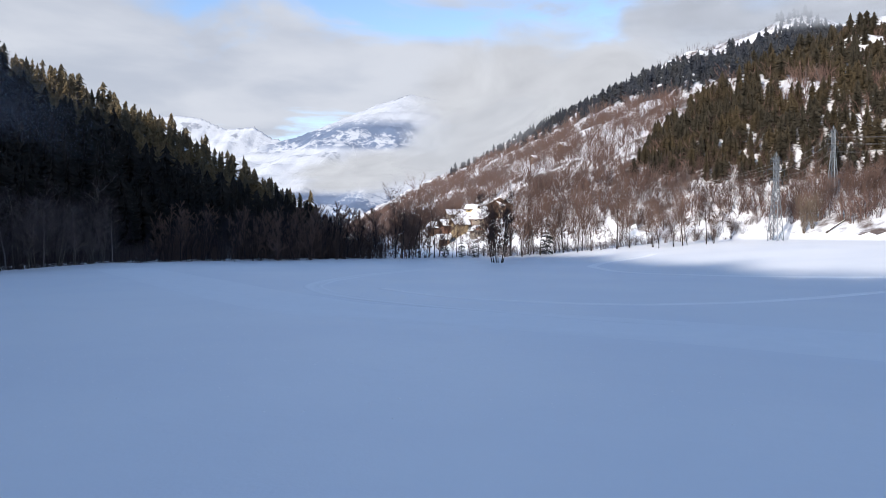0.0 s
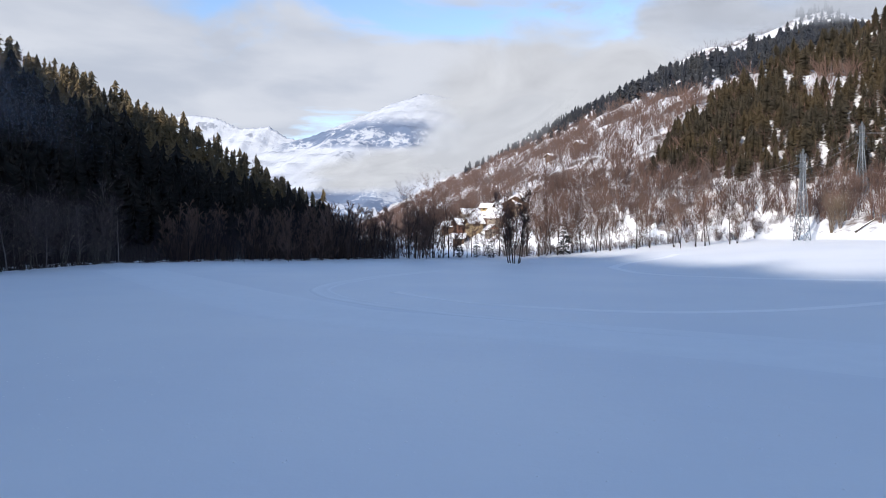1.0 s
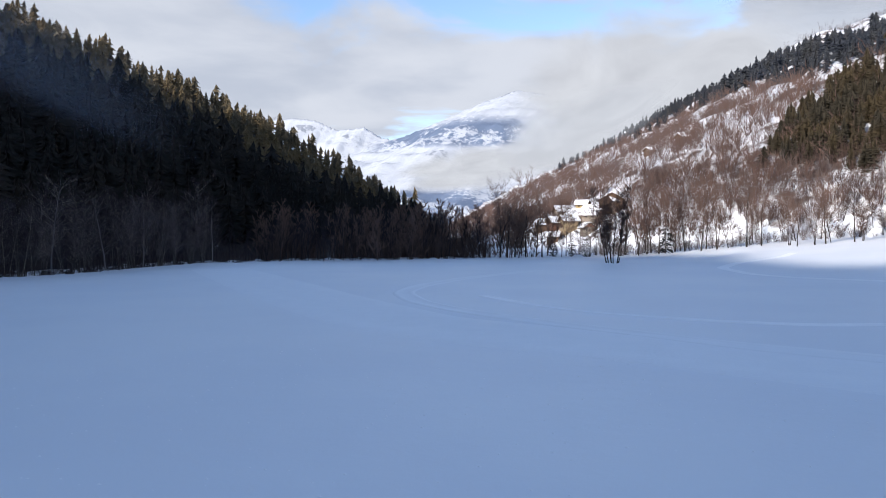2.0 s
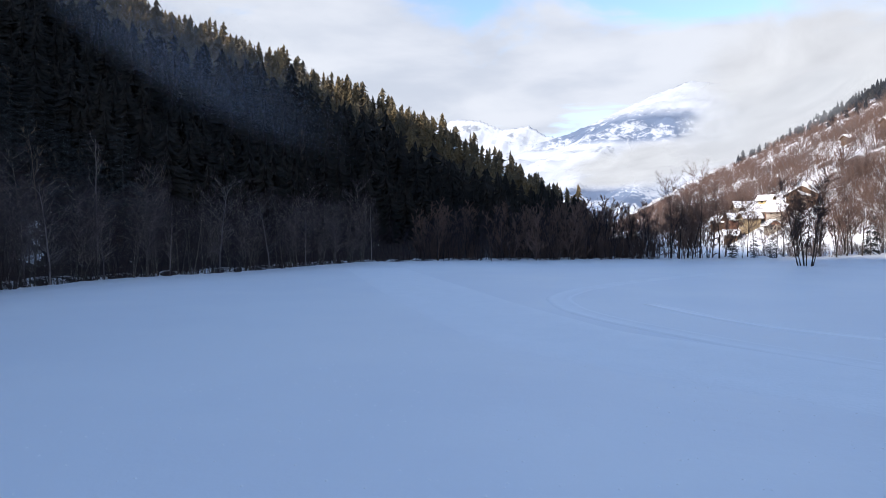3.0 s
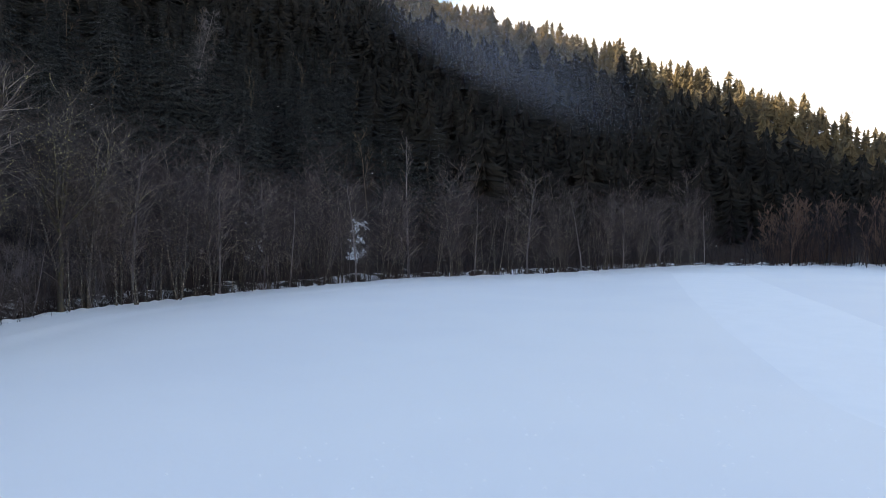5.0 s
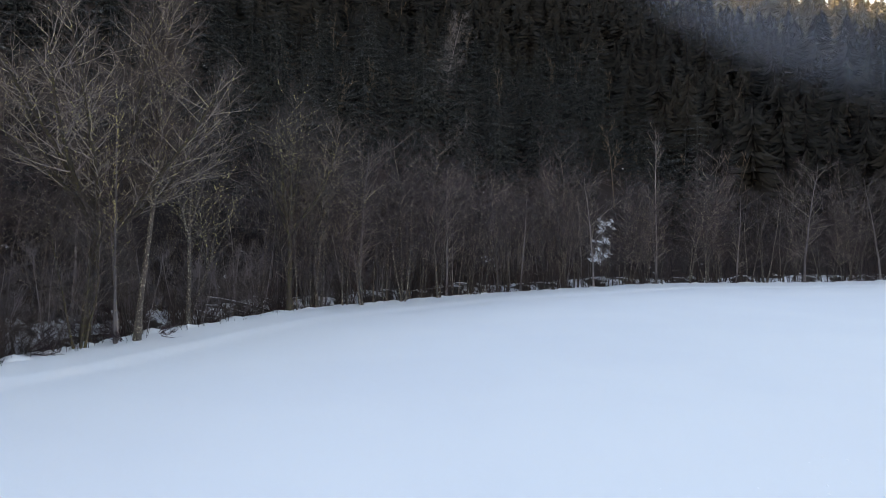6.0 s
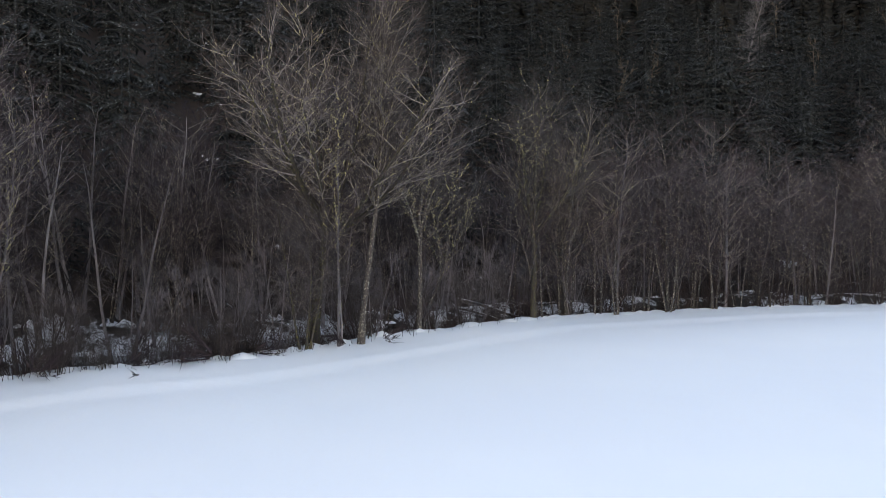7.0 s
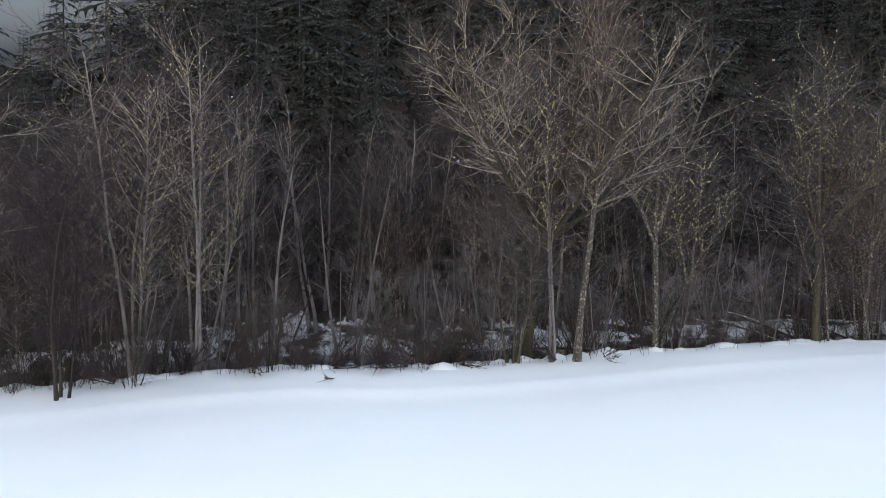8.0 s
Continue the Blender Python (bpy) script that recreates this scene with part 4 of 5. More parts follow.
tree_thing("willow_tree", bare_tree(110, 10, 3, 70, 0.26, 0.15, 1.1, 7, 6, 3, 0.009, 0.05, 0.14), (BARK_DARK, TWIG, TWIG), "dark-trunked willow with yellow-brown shoots at the field edge", "tree", (-33.6, 17.9), 0)
tree_thing("alder_tree", bare_tree(111, 12.5, 3, 50, 0.26, 0.2, 0.9, 7, 6, 3, 0.008, 0.05, 0.2), OLD, "bare many-stemmed alder at the field edge", "tree", (-31.4, 13.8), 0)
pole = tree_thing("birch_tree", bare_tree(112, 13, 1, 26, 0.16, 0.3, 1.1, 6, 5, 2, 0.0085, 0.05), PALE, "slim pale birch pole with a thin crown", "tree", (-45.4, 17.6), 0)
for k, (x, y, turn, tip, s) in enumerate(((-46.6, 15.6, 40, 2, 0.96), (-49.5, 14.8, 170, -6, 0.98), (-51, 15.6, 90, 5, 1.0), (-52.6, 15.5, 260, -7, 0.97), (-53.4, 17.2, 320, 3, 0.98), (-54.5, 18.0, 15, 4, 0.92), (-47.8, 13.4, 200, 4, 0.9), (-56.5, 20, 100, 2, 0.8), (-51.0, 16.2, 140, -3, 1.05), (-49.2, 19.3, 70, 5, 0.9), (-49.7, 20.1, 300, -5, 0.95), (-51.6, 20.5, 30, 6, 0.7), (-42.9, 16.2, 230, 4, 1.0), (-40.8, 14.8, 10, -5, 1.1))):
    c = copy_thing(pole, pose(x, y, float(height(x, y)) - 0.1, tip, tip * 0.6, turn) @ Matrix.Scale(s, 4))
slim = tree_thing("alder_tree", bare_tree(115, 12, 2, 30, 0.17, 0.35, 1.4, 5, 5, 2, 0.0075, 0.04, 0.1), (BARK_PALE, LIMB_DARK, TWIG), "pair of slim grey alder stems behind the stream", "tree", (-58.5, 24.5), 0, 1, "slim stems behind the stream")
for k, (x, y) in enumerate(along_edge(8.5, 17, 2, 13, 1.5)):
    copy_thing(slim if k % 3 else pole, pose(x, y, float(height(x, y)) - 0.1, rs.uniform(-6, 6), rs.uniform(-6, 6), rs.uniform(0, 360)) @ Matrix.Scale(rs.uniform(0.6, 1.05), 4))
tree_thing("birch_tree", bare_tree(113, 21, 1, 12, 0.10, 0.55, 1.4, 5, 5, 2, 0.005, 0.01), PALE, "very tall thin pale birch above the thicket", "tree", (-84.5, 92.5), 0)
tree_thing("larch_tree", bare_tree(114, 21, 1, 60, 0.13, 0.12, 0.2, 7, 7, 2, 0.011, 0.01), (BARK_PALE, BARK_PALE, BARK_PALE), "tall pale frosted larch standing among dark firs", "tree", (-139, 82.5), 0)

# the row along the field, from a few shapes
ROW = []
for k, (tall, stems, limbs, reach, steep, leads, fork) in enumerate(((13, 2, 44, 0.28, 0.7, 0, 0), (12, 3, 50, 0.28, 0.7, 0, 0), (15, 2, 56, 0.27, 0.6, 0, 0), (10.5, 4, 50, 0.28, 0.8, 0, 0), (13.5, 1, 40, 0.28, 0.6, 0, 0), (10, 2, 40, 0.28, 0.7, 0, 0))):
    ROW.append(tree_thing("alder_tree", bare_tree(120 + k, tall, stems, limbs, reach, 0.2, steep, 5, 4, 2, 0.009, 0.05, 0.15, 1.3, leaders=leads, fork=fork), PALE if k == 4 else (BARK, LIMB_DARK, TWIG), "bare alder with fine brown twigs at the wood's snowy edge", "tree", (-66 - 2.5 * k, 49.5 + 4.2 * k), 60 * k, 1, "trees along the wood's edge"))
row_spots = np.concatenate([along_edge(0.3, 2.2, 9, 16, 1.8), along_edge(8.5, 12, 3, 13, 2.0), along_edge(0.3, 2.0, 2, 4, 2.5)])
for k, (x, y) in enumerate(row_spots):
    s = rs.uniform(0.75, 1.12)
    copy_thing(ROW[k % 6], pose(x, y, float(height(x, y)) - 0.1, rs.uniform(-4, 4), rs.uniform(-4, 4), rs.uniform(0, 360)) @ Matrix.Scale(s, 4))

sapling = tree_thing("sapling", bare_tree(117, 5.5, 3, 36, 0.3, 0.12, 0.9, 6, 5, 2, 0.008, 0.05, 0.25), (BARK_PALE, TWIG_PALE, TWIG_PALE), "thin leafless young alder at the stream", "tree", (-52.8, 33.2), 0, 1, "young alders along the stream")
sapling_spots = np.concatenate([along_edge(0.6, 3.0, 2, 10, 2.6), along_edge(7.5, 11, 3, 11, 2.8)])
for x, y in sapling_spots:
    copy_thing(sapling, pose(x, y, float(height(x, y)) - 0.1, rs.uniform(-9, 9), rs.uniform(-9, 9), rs.uniform(0, 360)) @ Matrix.Scale(rs.uniform(0.55, 1.25), 4))

SHRUBS = []
for k in range(3):
    SHRUBS.append(tree_thing("shrub", bare_tree(180 + k, 2.6 + 0.7 * k, 7, 40, 0.34, 0.1, 0.8, 5, 4, 1, 0.009, 0.05, 0.45), (BARK_DARK, TWIG_OLIVE, TWIG_OLIVE), "dark leafless many-stemmed shrub in the snowy bank", "shrub", ((-34.8, 16.8), (-36.2, 18.6), (-41.2, 21.3))[k], 90 * k, 1, "shrubs along the bank"))
shrub_spots = np.concatenate([along_edge(0.2, 2.0, 2, 6, 1.0), along_edge(0.4, 2.2, 6, 13, 2.2), along_edge(-0.8, 0.8, 2, 7, 0.8)])
for k, (x, y) in enumerate(shrub_spots):
    copy_thing(SHRUBS[k % 3], pose(x, y, float(height(x, y)) - 0.05, rs.uniform(-8, 8), rs.uniform(-8, 8), rs.uniform(0, 360)) @ Matrix.Scale(rs.uniform(0.5, 1.15) if k < len(shrub_spots) * 0.6 else rs.uniform(0.22, 0.55), 4))

# far side of the field: lone clump, tree row, small firs
lone = tree_thing("alder_tree", bare_tree(140, 15.5, 8, 80, 0.2, 0.2, 1.2, 5, 5, 1, 0.0085, 0.03, 0.3, 3.0, 4, spread=5.0), (BARK_DARK, TWIG_DARK, TWIG_DARK), "clump of bare dark stems standing alone in the snow field", "tree", (12.4, 157), 0, 1.05)
FARROW = []
for k, (tall, stems, limbs, reach, start, steep) in enumerate(((17, 1, 22, 0.36, 0.3, 0.8), (16, 2, 22, 0.33, 0.3, 0.9), (19, 1, 24, 0.36, 0.35, 0.8), (12, 3, 22, 0.33, 0.25, 0.8))):
    x, y = ((41, 214), (46, 218), (55, 222), (64, 214))[k]
    FARROW.append(tree_thing("ash_tree", bare_tree(150 + k, tall, stems, limbs * 2, reach * 0.75, start, steep, 5, 4, 1, 0.010, 0.04, 0.16, 2.6, 4), (BARK_DARK, TWIG_VALLEY, TWIG_VALLEY), "bare round-crowned tree in the row before the village", "tree", (x, y), 0, 1, "tree row before the village"))
for k, (x, y, s) in enumerate(((-11, 189, 0.9), (-8.5, 190, 1.0), (-6.5, 191.5, 1.05), (-5, 193, 0.95), (-2.4, 195, 1.0), (2.5, 197, 0.45), (10, 199, 0.5), (18, 203, 0.95), (23, 204, 0.9), (26, 210, 1.0), (29, 209, 0.85), (33, 212, 0.9), (37, 216, 0.9), (50, 221, 0.7), (59, 222, 0.8), (68, 207, 0.95), (71, 208, 1.0), (74, 212, 0.9), (78, 208, 0.9), (81, 210, 0.85), (63, 205, 0.6), (110, 214, 0.8), (116, 218, 0.85), (122, 222, 0.9), (128, 214, 0.7), (135, 220, 0.8), (-13, 192, 0.95), (-9.5, 196, 1.05), (-4, 200, 0.9), (0, 204, 1.0), (4, 207, 0.75), (8, 212, 0.9), (12, 206, 0.8), (15, 209, 1.0), (20, 209, 1.05), (24, 213, 0.95), (28, 217, 1.0), (35, 219, 1.0), (44, 222, 1.0), (-1, 214, 0.7), (6, 222, 0.7), (17, 222, 0.8))):
    copy_thing(FARROW[k % 4], pose(x, y, float(height(x, y)) - 0.1, 0, 0, 77 * k) @ Matrix.Scale(s, 4))
for k, (x, y) in enumerate(along_edge(1, 14, 20, 25, 3.2)):
    if 14 < x < 95:
        copy_thing(FARROW[(1, 3, 0, 3)[k % 4]], pose(x, y - 4, float(height(x, y - 4)) - 0.1, 0, 0, 53 * k) @ Matrix.Scale(rs.uniform(0.45, 0.95), 4))
hedge = np.concatenate([along_edge(-2, 4, 21, 24, 1.3), along_edge(3, 16, 21, 25, 1.2)])
hx, hy = hedge.T
shrubs = scattered("hedge_shrubs", THICKET, planted(hx, hy, rs.uniform(1.5, 5, len(hx)), rs.uniform(0.8, 1.2, len(hx)), 4), TWIG_GREY)
tagged(shrubs, "thin leafless shrubs under the far tree row", "shrubs", kind="stuff")


def fir_thing(name, seed, tall, wide, at, label, group=""):
    ob = new(name)
    trunk, boughs = conifer(seed, 20, 10, wide, True, 0.05)
    part("trunk", trunk.mesh("trunk", BARK), ob)
    part("crown", boughs.mesh("crown", NEEDLE_FROST), ob)
    ob.matrix_basis = pose(at[0], at[1], float(height(at[0], at[1])) - 0.05) @ Matrix.Scale(tall, 4)
    return tagged(ob, label, "tree", group)


fir_thing("fir_tree", 201, 6.2, 0.30, (0.6, 197.5), "small bushy dark fir at the edge of the field", "small firs")
fir_thing("fir_tree", 202, 6.6, 0.24, (5, 196.5), "small pointed dark fir at the edge of the field", "small firs")
fir_thing("fir_tree", 203, 6.8, 0.26, (9, 197.5), "small dark fir with spreading boughs before the village", "small firs")
fir_thing("fir_tree", 204, 11, 0.26, (31, 211), "dark bushy fir in the tree row", "small firs")
for k, (x, y, s, w) in enumerate(((99, 212, 5.5, 1.3), (109.5, 213, 11, 0.9), (112.5, 214, 10.5, 0.9))):
    shape = bare_tree(210 + k, s, 6, 34, 0.3, 0.08, 2.6, 6, 6, 2, 0.010, 0.04, 0.22 * w, 2.0)
    tree_thing("willow_bush", shape, (LARCH, LARCH, LARCH) if k else (TWIG_GREY,) * 3, "dense yellow-brown willow bush on the sunny bank" if k else "bare grey bush beside the pylon", "bush", (x, y))

# ---- village ----


def plaster(name, colour):
    m = Mat(name, 0.85)
    m.colour(m.mix(m.noise(1.2, 5), tuple(c * 0.8 for c in colour), colour)).bump(m.noise(20, 3), 0.2, 0.02)
    return m.m


def boards(name, a, b):
    m = Mat(name, 0.75)
    m.colour(m.mix(m.noise(4, 5, 0.6, (6, 6, 0.4)), a, b)).bump(m.noise(9, 3, 0.5, (6, 6, 0.4)), 0.4, 0.02)
    return m.m


CREAM = plaster("cream_plaster", (0.36, 0.27, 0.16))
YELLOW = plaster("yellow_plaster", (0.55, 0.42, 0.2))
WHITE = plaster("white_plaster", (0.33, 0.28, 0.23))
PINK = plaster("terracotta_plaster", (0.55, 0.27, 0.17))
TIMBER = boards("dark_timber", (0.07, 0.04, 0.025), (0.17, 0.10, 0.06))
TIMBER_RED = boards("red_brown_timber", (0.13, 0.06, 0.04), (0.24, 0.12, 0.08))
ROOF_SNOW = Mat("roof_snow", 0.6).colour((0.74, 0.75, 0.78)).m
GLASS = Mat("dark_window_glass", 0.08).colour((0.02, 0.025, 0.03)).m


def boxed(b, x0, x1, y0, y1, z0, z1):
    v = [(x, y, z) for z in (z0, z1) for y in (y0, y1) for x in (x0, x1)]
    b.add(v, [(0, 2, 3), (0, 3, 1), (4, 5, 7), (4, 7, 6), (0, 1, 5), (0, 5, 4), (2, 6, 7), (2, 7, 3), (0, 4, 6), (0, 6, 2), (1, 3, 7), (1, 7, 5)])


def house(x, y, z, w, d, wall_h, roof_h, turn, wall, gable, label, storeys=2, balcony=True):
    """A chalet with its gable to the front (-y): walls, timber gable, roof with snow, windows, door, balcony, chimney."""
    ob = new("chalet")
    b = Build()
    boxed(b, -w / 2, w / 2, 0, d, -2.5, wall_h)
    part("wall", b.mesh("wall", wall), ob)
    for yy, s in ((-0.01, 1), (d + 0.01, -1)):
        b = Build()
        b.add([(-w / 2, yy, wall_h), (w / 2, yy, wall_h), (0, yy, wall_h + roof_h), (-w / 2, yy + 0.3 * s, wall_h), (w / 2, yy + 0.3 * s, wall_h), (0, yy + 0.3 * s, wall_h + roof_h)], [(0, 1, 2), (3, 5, 4), (0, 3, 4), (0, 4, 1), (1, 4, 5), (1, 5, 2), (2, 5, 3), (2, 3, 0)])
        part("gable", b.mesh("gable", gable), ob)
    e, slope = 1.3, roof_h / (w / 2)
    roof = None
    for side in (-1, 1):
        for name, lift, thick, ov, mat in (("roof", 0.02, 0.18, e, TIMBER), ("snow_cover", 0.21, 0.42, e - 0.12, ROOF_SNOW)):
            b = Build()
            xs = [0, side * (w / 2 + ov)]
            top = [wall_h + roof_h + lift, wall_h + roof_h + lift - slope * (w / 2 + ov)]
            v = [(xs[i], yy, top[i] + t) for t in (0, thick) for yy in (-ov, d + ov) for i in (0, 1)]
            b.add(v, [(0, 2, 3), (0, 3, 1), (4, 5, 7), (4, 7, 6), (0, 1, 5), (0, 5, 4), (2, 6, 7), (2, 7, 3), (0, 4, 6), (0, 6, 2), (1, 3, 7), (1, 7, 5)])
            piece = part(name, b.mesh(name, mat), ob if name == "roof" else roof)
            if name == "roof":
                roof = piece
    for s in range(storeys):
        zz = 0.9 + s * (wall_h - 0.4) / max(1, storeys)
        for k in range(3):
            xx = (k - 1) * w * 0.3
            b = Build()
            boxed(b, xx - 0.55, xx + 0.55, -0.07, 0.02, zz, zz + 1.2)
            frame_ob = part("window", b.mesh("window", WHITE), ob)
            b = Build()
            boxed(b, xx - 0.43, xx + 0.43, -0.10, -0.072, zz + 0.12, zz + 1.08)
            part("pane", b.mesh("pane", GLASS), frame_ob)
    for side in (-1, 1):
        for k in range(2):
            b = Build()
            yy = d * (0.3 + 0.4 * k)
            boxed(b, side * w / 2 - 0.06, side * w / 2 + 0.06, yy - 0.5, yy + 0.5, wall_h - 1.6, wall_h - 0.5)
            part("window", b.mesh("window", GLASS), ob)
    if balcony:
        b = Build()
        zz = 0.6 + (wall_h - 0.4) / max(1, storeys)
        boxed(b, -w / 2 + 0.2, w / 2 - 0.2, -1.1, -0.01, zz - 0.75, zz - 0.6)
        boxed(b, -w / 2 + 0.2, w / 2 - 0.2, -1.12, -1.04, zz - 0.6, zz + 0.3)
        part("balcony", b.mesh("balcony", TIMBER), ob)
    b = Build()
    boxed(b, w * 0.18, w * 0.18 + 0.7, d * 0.55, d * 0.55 + 0.7, wall_h, wall_h + roof_h + 0.9)
    part("chimney", b.mesh("chimney", WHITE), ob)
    ob.matrix_basis = pose(x, y, z, 0, 0, turn) @ Matrix.Scale(0.76, 4) @ Matrix.Translation((0, -d / 2, 0))
    return tagged(ob, label, "house", "village houses")


HOUSES = [
    (13.6, 326, 6.2, 6, 6.4, 2.0, 70, YELLOW, YELLOW, "tall yellow house with a snowy roof", 3, False),
    (5.5, 336, 12, 9, 3.6, 3.0, -80, WHITE, TIMBER, "long white house under a wide snow-covered roof", 1, False),
    (-3.2, 333, 7, 8, 3.6, 2.6, 62, TIMBER, TIMBER, "dark timber chalet with a snowy roof", 1, True),
    (2.0, 325, 7.5, 8, 4.0, 2.8, -66, TIMBER_RED, TIMBER, "red-brown timber chalet with a snowy roof", 1, True),
    (10.6, 322, 9, 9, 4.2, 3.0, 75, WHITE, TIMBER, "white house with a timber gable and snowy roof", 1, True),
    (17.4, 316, 9, 9, 4.4, 3.2, 58, TIMBER_RED, TIMBER, "large red-brown chalet with a snowy roof", 2, True),
    (25.5, 314, 14, 10, 5.2, 4.0, -8, TIMBER, TIMBER, "broad dark timber chalet high in the village", 2, True),
    (7.4, 304, 8.5, 8, 5.8, 2.6, -72, CREAM, TIMBER, "cream house with rows of dark windows", 2, True),
    (17.0, 299, 9.5, 8, 4.6, 3.0, 64, WHITE, TIMBER_RED, "white and timber chalet with a snowy roof", 2, True),
    (14.4, 289, 5.6, 6, 3.4, 2.0, 20, WHITE, PINK, "small white house with a terracotta gable", 1, False),
    (26.5, 303, 9, 9, 4.6, 3.2, -60, WHITE, TIMBER, "white chalet with a dark timber gable", 2, True),
    (0.8, 299, 6, 6, 3.0, 2.0, 80, TIMBER, TIMBER, "low dark timber barn with snow on its roof", 1, False),
    (-17, 345, 8, 7, 3.2, 2.2, 50, WHITE, TIMBER, "small house with a snowy roof beyond the trees", 1, False),
    (66, 380, 9, 7, 2.6, 2.4, -70, TIMBER, TIMBER, "timber hay barn with a snowy roof on the slope", 1, False),
    (52, 395, 7, 6, 2.2, 1.8, -60, TIMBER, TIMBER, "small dark hay barn on the snowy slope", 1, False),
]
for x, y, *rest in HOUSES:
    y = y + 11 if y < 306 else y
    house(x, y, float(height(x, y)) + 0.3, *rest)

# ---- power line ----
STEEL = Mat("galvanised_steel", 0.45)
STEEL.b.inputs["Metallic"].default_value = 0.3
STEEL.colour(STEEL.mix(STEEL.noise(2, 4), (0.05, 0.06, 0.075), (0.10, 0.118, 0.14)))
STEEL = STEEL.m
WIRE = Mat("power_line_cable", 0.5).colour((0.16, 0.16, 0.17)).m


def pylon(x, y, tall, turn, label):
    """A lattice mast: four legs, bracing, three pairs of arms."""
    ob = new("pylon")
    foot, neck = tall * 0.062, tall * 0.02
    levels = [0, 0.14, 0.27, 0.38, 0.48, 0.57, 0.65, 0.72, 0.79, 0.86, 0.93]
    half = [foot + (neck - foot) * min(1, q / 0.65) for q in levels]
    corners = ((-1, -1), (1, -1), (1, 1), (-1, 1))
    for cx, cy in corners:
        b = Build()
        b.tube([(cx * h, cy * h, q * tall) for q, h in zip(levels, half)], [0.13] * len(levels), 4)
        part("leg", b.mesh("leg", STEEL), ob)
    for k in range(len(levels) - 1):
        z0, z1, h0, h1 = levels[k] * tall, levels[k + 1] * tall, half[k], half[k + 1]
        for m in range(4):
            (ax, ay), (bx, by) = corners[m], corners[(m + 1) % 4]
            low_a, low_b, high_a, high_b = (ax * h0, ay * h0, z0), (bx * h0, by * h0, z0), (ax * h1, ay * h1, z1), (bx * h1, by * h1, z1)
            for p, q in ((low_a, high_b), (low_b, high_a), (high_a, high_b)):
                b = Build()
                b.tube([p, q], [0.065, 0.065], 3)
                part("brace", b.mesh("brace", STEEL), ob)
    for q, reach in ((0.68, 0.13), (0.79, 0.17), (0.90, 0.11)):
        for side in (-1, 1):
            b = Build()
            tip = np.array((side * reach * tall, 0, q * tall + 0.2))
            for cy in (-1, 1):
                b.tube([(side * neck, cy * neck, q * tall), tip], [0.09, 0.05], 3)
                b.tube([(side * neck, cy * neck, (q + 0.045) * tall), tip], [0.07, 0.05], 3)
                mid = 0.5 * (np.array((side * neck, cy * neck, q * tall)) + tip)
                b.tube([(side * neck, cy * neck, (q + 0.045) * tall), mid], [0.05, 0.05], 3)
            arm = part("arm", b.mesh("arm", STEEL), ob)
            b = Build()
            b.tube([tip, tip - (0, 0, 0.8), tip - (0, 0, 1.6)], [0.05, 0.12, 0.05], 5)
            part("insulator", b.mesh("insulator", GLASS), arm)
    b = Build()
    b.tube([(0, 0, 0.93 * tall), (0, 0, tall)], [0.14, 0.04], 4)
    for cx, cy in corners:
        b.tube([(cx * neck, cy * neck, 0.93 * tall), (0, 0, tall)], [0.07, 0.05], 3)
    part("peak", b.mesh("peak", STEEL), ob)
    ob.matrix_basis = pose(x, y, float(height(x, y)) - 0.3, 0, 0, turn)
    return tagged(ob, label, "pylon", "power line masts")


MASTS = [(x, y, top - float(height(x, y)) + 0.3, 35) for x, y, top in ((98, 207, 31.2), (127.5, 230, 42.6))]
for k, (x, y, tall, turn) in enumerate(MASTS):
    pylon(x, y, tall, turn, "grey steel lattice pylon behind the snowy field" if k == 0 else "tall grey steel lattice pylon among bare trees")


def cable(a, b, sag):
    q = np.linspace(0, 1, 25)
    p = np.array(a) + (np.array(b) - np.array(a)) * q[:, None]
    p[:, 2] -= sag * 4 * q * (1 - q)
    s = Build()
    s.tube(p, [0.035] * 25, 3)
    return tagged(new("cable", s.mesh("cable", WIRE)), "thin dark power cable strung between pylons", "cable", "power cables")


def arm_tip(mast, q, reach, side):
    x, y, tall, turn = mast
    c, s = math.cos(radians(turn)), math.sin(radians(turn))
    d = side * reach * tall
    return (x + c * d, y + s * d, float(height(x, y)) - 0.3 + q * tall - 1.4)


for q, reach in ((0.68, 0.13), (0.79, 0.17), (0.90, 0.11)):
    for side in (-1, 1):
        a, b = (arm_tip(m, q, reach, side) for m in MASTS)
        cable(a, (a[0] - 52, a[1] + 78, float(height(a[0] - 52, a[1] + 78)) + 6), 3)
        cable(b, (b[0] + 75, b[1] - 60, float(height(b[0] + 75, b[1] - 60)) + 6), 4)
        cable(a, b, 1.5)

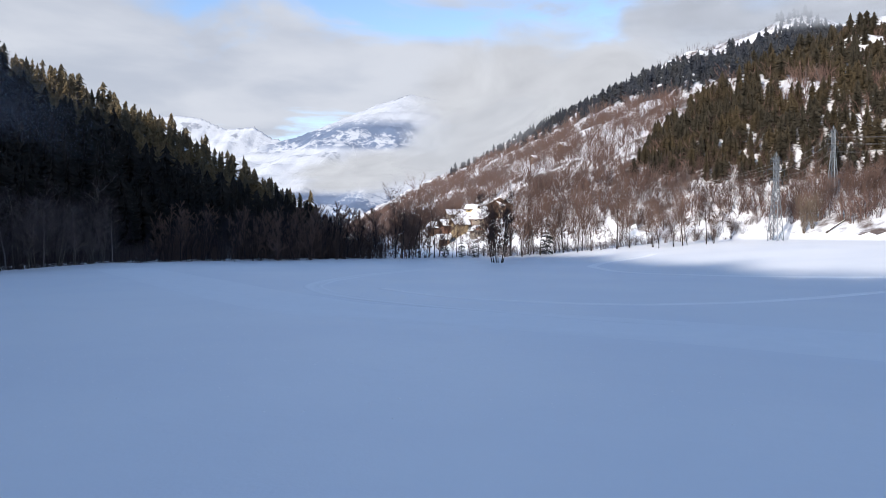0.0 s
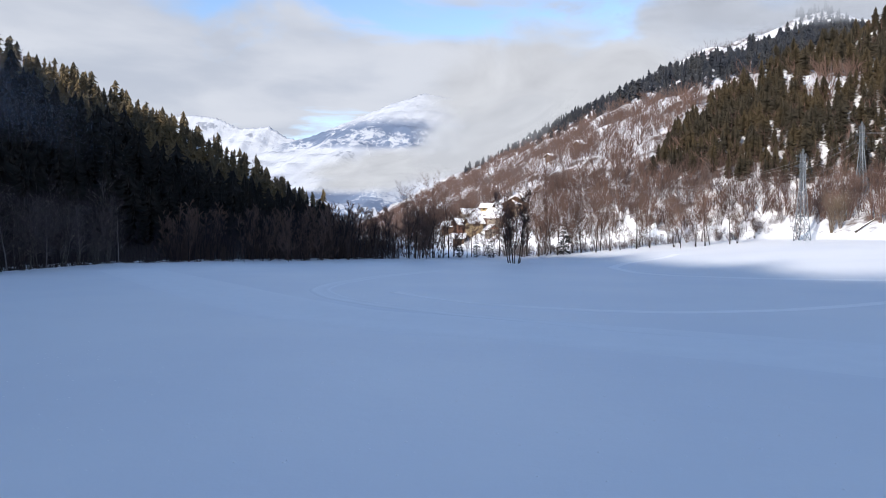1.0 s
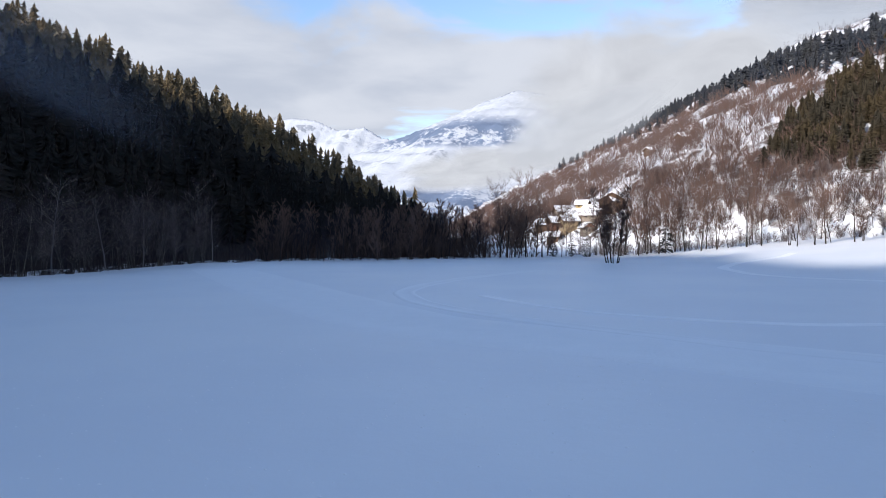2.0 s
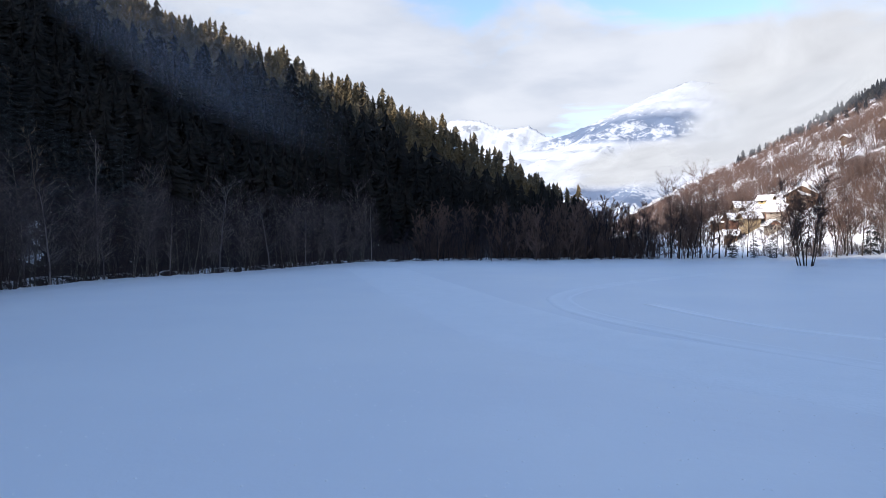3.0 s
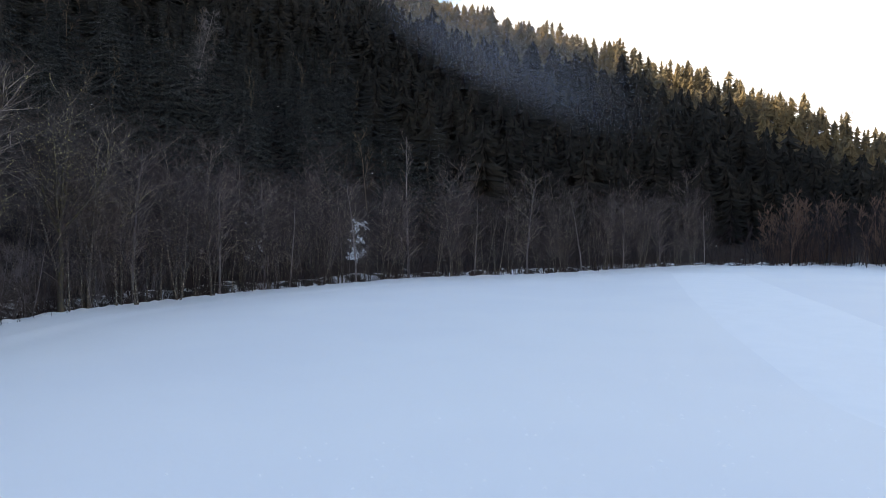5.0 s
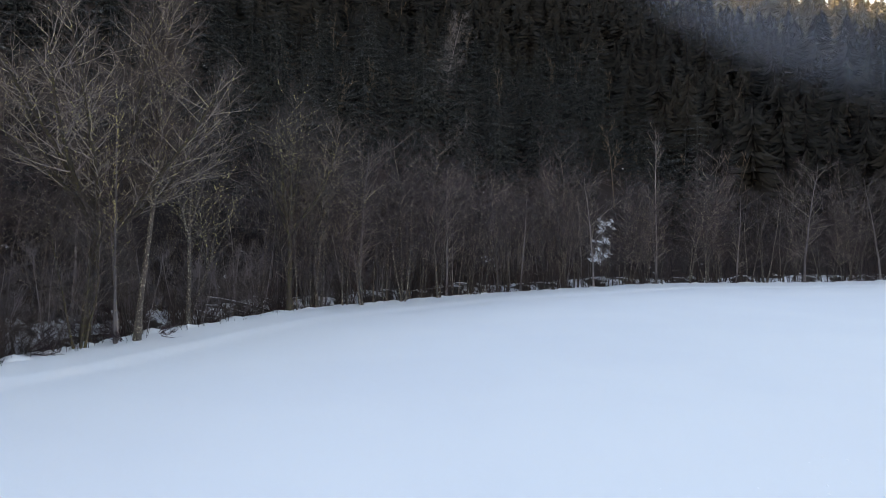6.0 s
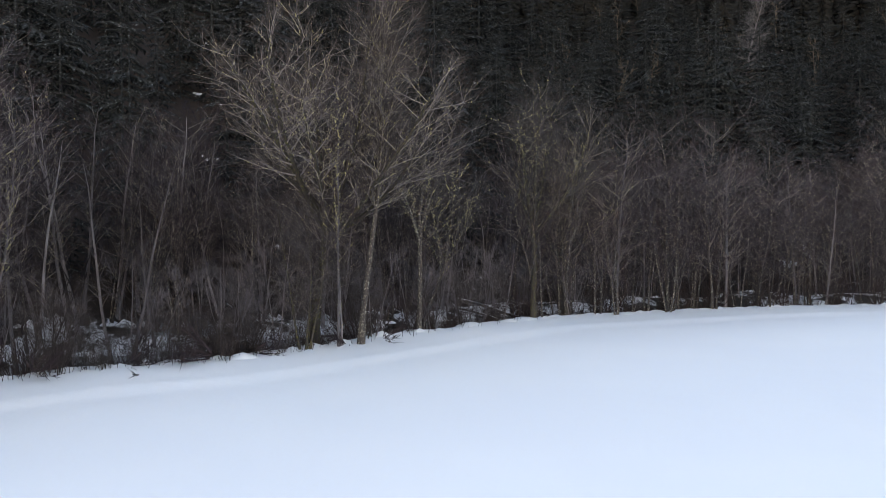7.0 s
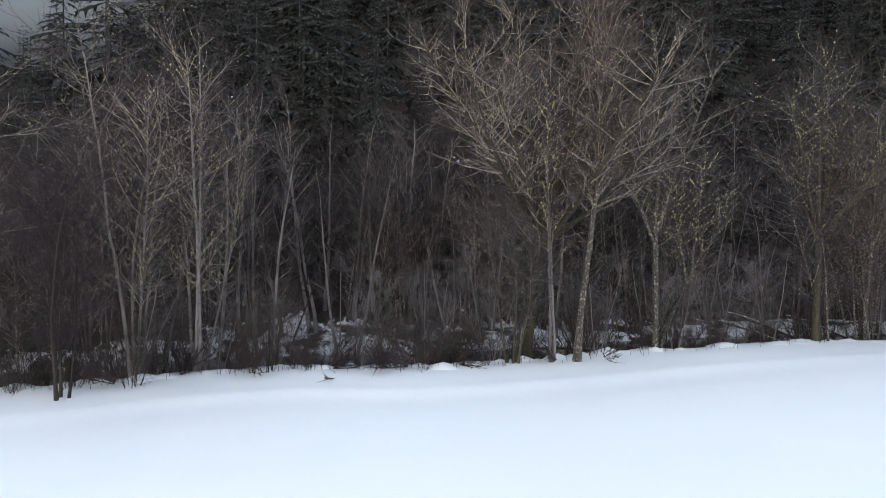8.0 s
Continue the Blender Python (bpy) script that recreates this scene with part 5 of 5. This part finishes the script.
# ---- small things at the wood's edge ----


def log_thing(x0, y0, x1, y1, r, raise_by, label):
    ob = new("fallen_log")
    p = np.array([(x0 + (x1 - x0) * q, y0 + (y1 - y0) * q) for q in np.linspace(0, 1, 9)])
    z = np.linspace(height(x0, y0), height(x1, y1), 9) + raise_by + 0.12 * np.sin(np.linspace(0, 5, 9))
    b = Build()
    b.tube(np.c_[p, z], np.linspace(r, r * 0.45, 9), 7)
    part("trunk", b.mesh("trunk", BARK, True), ob)
    b = Build()
    b.tube(np.c_[p, z + r * 0.62], np.r_[0.01, np.linspace(r * 0.6, r * 0.2, 7), 0.01], 6)
    part("snow_cap", b.mesh("snow_cap", SNOW, True), ob)
    rnd = random.Random(int(x0 * 10))
    b = Build()
    for _ in range(16):
        q = rnd.uniform(0.3, 0.95)
        root = np.array((x0 + (x1 - x0) * q, y0 + (y1 - y0) * q, np.interp(q, np.linspace(0, 1, 9), z)))
        b.twig(root, root + np.array((rnd.gauss(0, 0.7), rnd.gauss(0, 0.7), rnd.uniform(-0.3, 0.9))), 0.025)
    part("branches", b.mesh("branches", TWIG), ob)
    return tagged(ob, label, "log", "fallen trunks")


log_thing(-72.5, 36.6, -65.2, 42.6, 0.17, 0.55, "fallen snow-capped trunk lying across the stream")
log_thing(-70.5, 36.5, -67.5, 43, 0.11, 0.35, "thin fallen trunk with broken branches over the stream")
log_thing(-74, 40.5, -69.5, 46, 0.12, 0.4, "fallen bare trunk half buried in snow")
log_thing(-57.5, 27.5, -53.5, 33, 0.12, 0.3, "mossy fallen trunk beside the stream")
log_thing(113, 207, 121, 211, 0.3, 0.35, "dark fallen trunk on the snowy bank")
log_thing(-46.5, 23.5, -40.6, 25.2, 0.07, 0.35, "thin broken branch leaning on the bank")

BOUGH = [brush_clump(70 + k, 9, 9, 1.5) for k in range(3)]
for k, (x, y, s, tip, turn) in enumerate(((-44.6, 26.9, 2.2, 70, 20), (-44.0, 26.0, 1.8, 76, 100), (-38.4, 19.0, 2.0, 68, 300), (-46.3, 28.6, 1.7, 72, 200), (-35.6, 18.4, 1.8, 64, 45), (-51, 34.2, 1.3, 74, 140), (-42.6, 24.0, 1.8, 66, 250), (-48.9, 32.4, 1.4, 70, 330), (-40.3, 21.2, 1.7, 62, 150))):
    v, t = BOUGH[k % 3]
    ob = new("fallen_branch", raw_mesh("fallen_branch", v, t, TWIG))
    ob.matrix_basis = pose(x, y, float(height(x, y)) + 0.16 * s, tip, 0, turn) @ Matrix.Scale(s, 4)
    tagged(ob, "dark twiggy branch lying on the snow", "branch", "fallen branches")

# dry stalks poking out of the snow along the bank
b = Build()
rnd = random.Random(9)
for x, y in np.concatenate([along_edge(-1.2, 2.2, 3, 9, 0.2), along_edge(-0.6, 1.2, 3, 7, 0.14)]):
    z = float(height(x, y))
    tall = rnd.uniform(0.15, 1.0) * rnd.choice((1, 1, 1.8))
    root = np.array((x, y, z - 0.05))
    b.twig(root, root + np.array((rnd.gauss(0, 0.25), rnd.gauss(0, 0.25), 1)) * tall, 0.016)
stalks = new("dry_stalks", b.mesh("dry_stalks", TWIG))
tagged(stalks, "thin dry stalks poking out of the snow", "stalks", kind="stuff")

# cones of snow heaped against the trunks and lumps on the bank
b = Build()
for x, y in np.concatenate([along_edge(-0.3, 0.9, 3, 16, 1.5), row_spots]):
    z = float(height(x, y))
    r, h, n = rnd.uniform(0.4, 1.1), rnd.uniform(0.03, 0.24) * rnd.uniform(0.4, 1.2), 9
    ring = [(x + r * k * math.cos(2 * math.pi * j / n) * rnd.uniform(0.85, 1.15), y + r * k * math.sin(2 * math.pi * j / n) * rnd.uniform(0.85, 1.15), z + h * (1 - k) ** 1.5 - 0.12 * (k == 1)) for k in (1, 0.55, 0.22) for j in range(n)]
    tris = [(q * n + j, q * n + (j + 1) % n, (q + 1) * n + (j + 1) % n) for q in (0, 1) for j in range(n)] + [(q * n + j, (q + 1) * n + (j + 1) % n, (q + 1) * n + j) for q in (0, 1) for j in range(n)]
    b.add(ring + [(x, y, z + h)], tris + [(2 * n + j, 2 * n + (j + 1) % n, 3 * n) for j in range(n)])
mounds = new("snow_mounds", b.mesh("snow_mounds", SNOW, True))
tagged(mounds, "small heaps of snow round trunks and along the bank", "snow", kind="stuff")

# crumbs of crusted snow on the open field
b = Build()
for _ in range(700):
    x, y, r = rs.uniform(-22, 12), rs.uniform(22, 62), rs.uniform(0.02, 0.055)
    z = float(height(x, y))
    w = rs.uniform(0.8, 1.6)
    b.add([(x + r * w, y, z), (x, y + r, z), (x - r * w, y, z), (x, y - r, z), (x, y, z + r * 0.9)], [(0, 1, 4), (1, 2, 4), (2, 3, 4), (3, 0, 4)])
crumbs = new("snow_crumbs", b.mesh("snow_crumbs", SNOW_PACKED, True))
tagged(crumbs, "small crumbs of crusted snow lying on the field", "snow", kind="stuff")
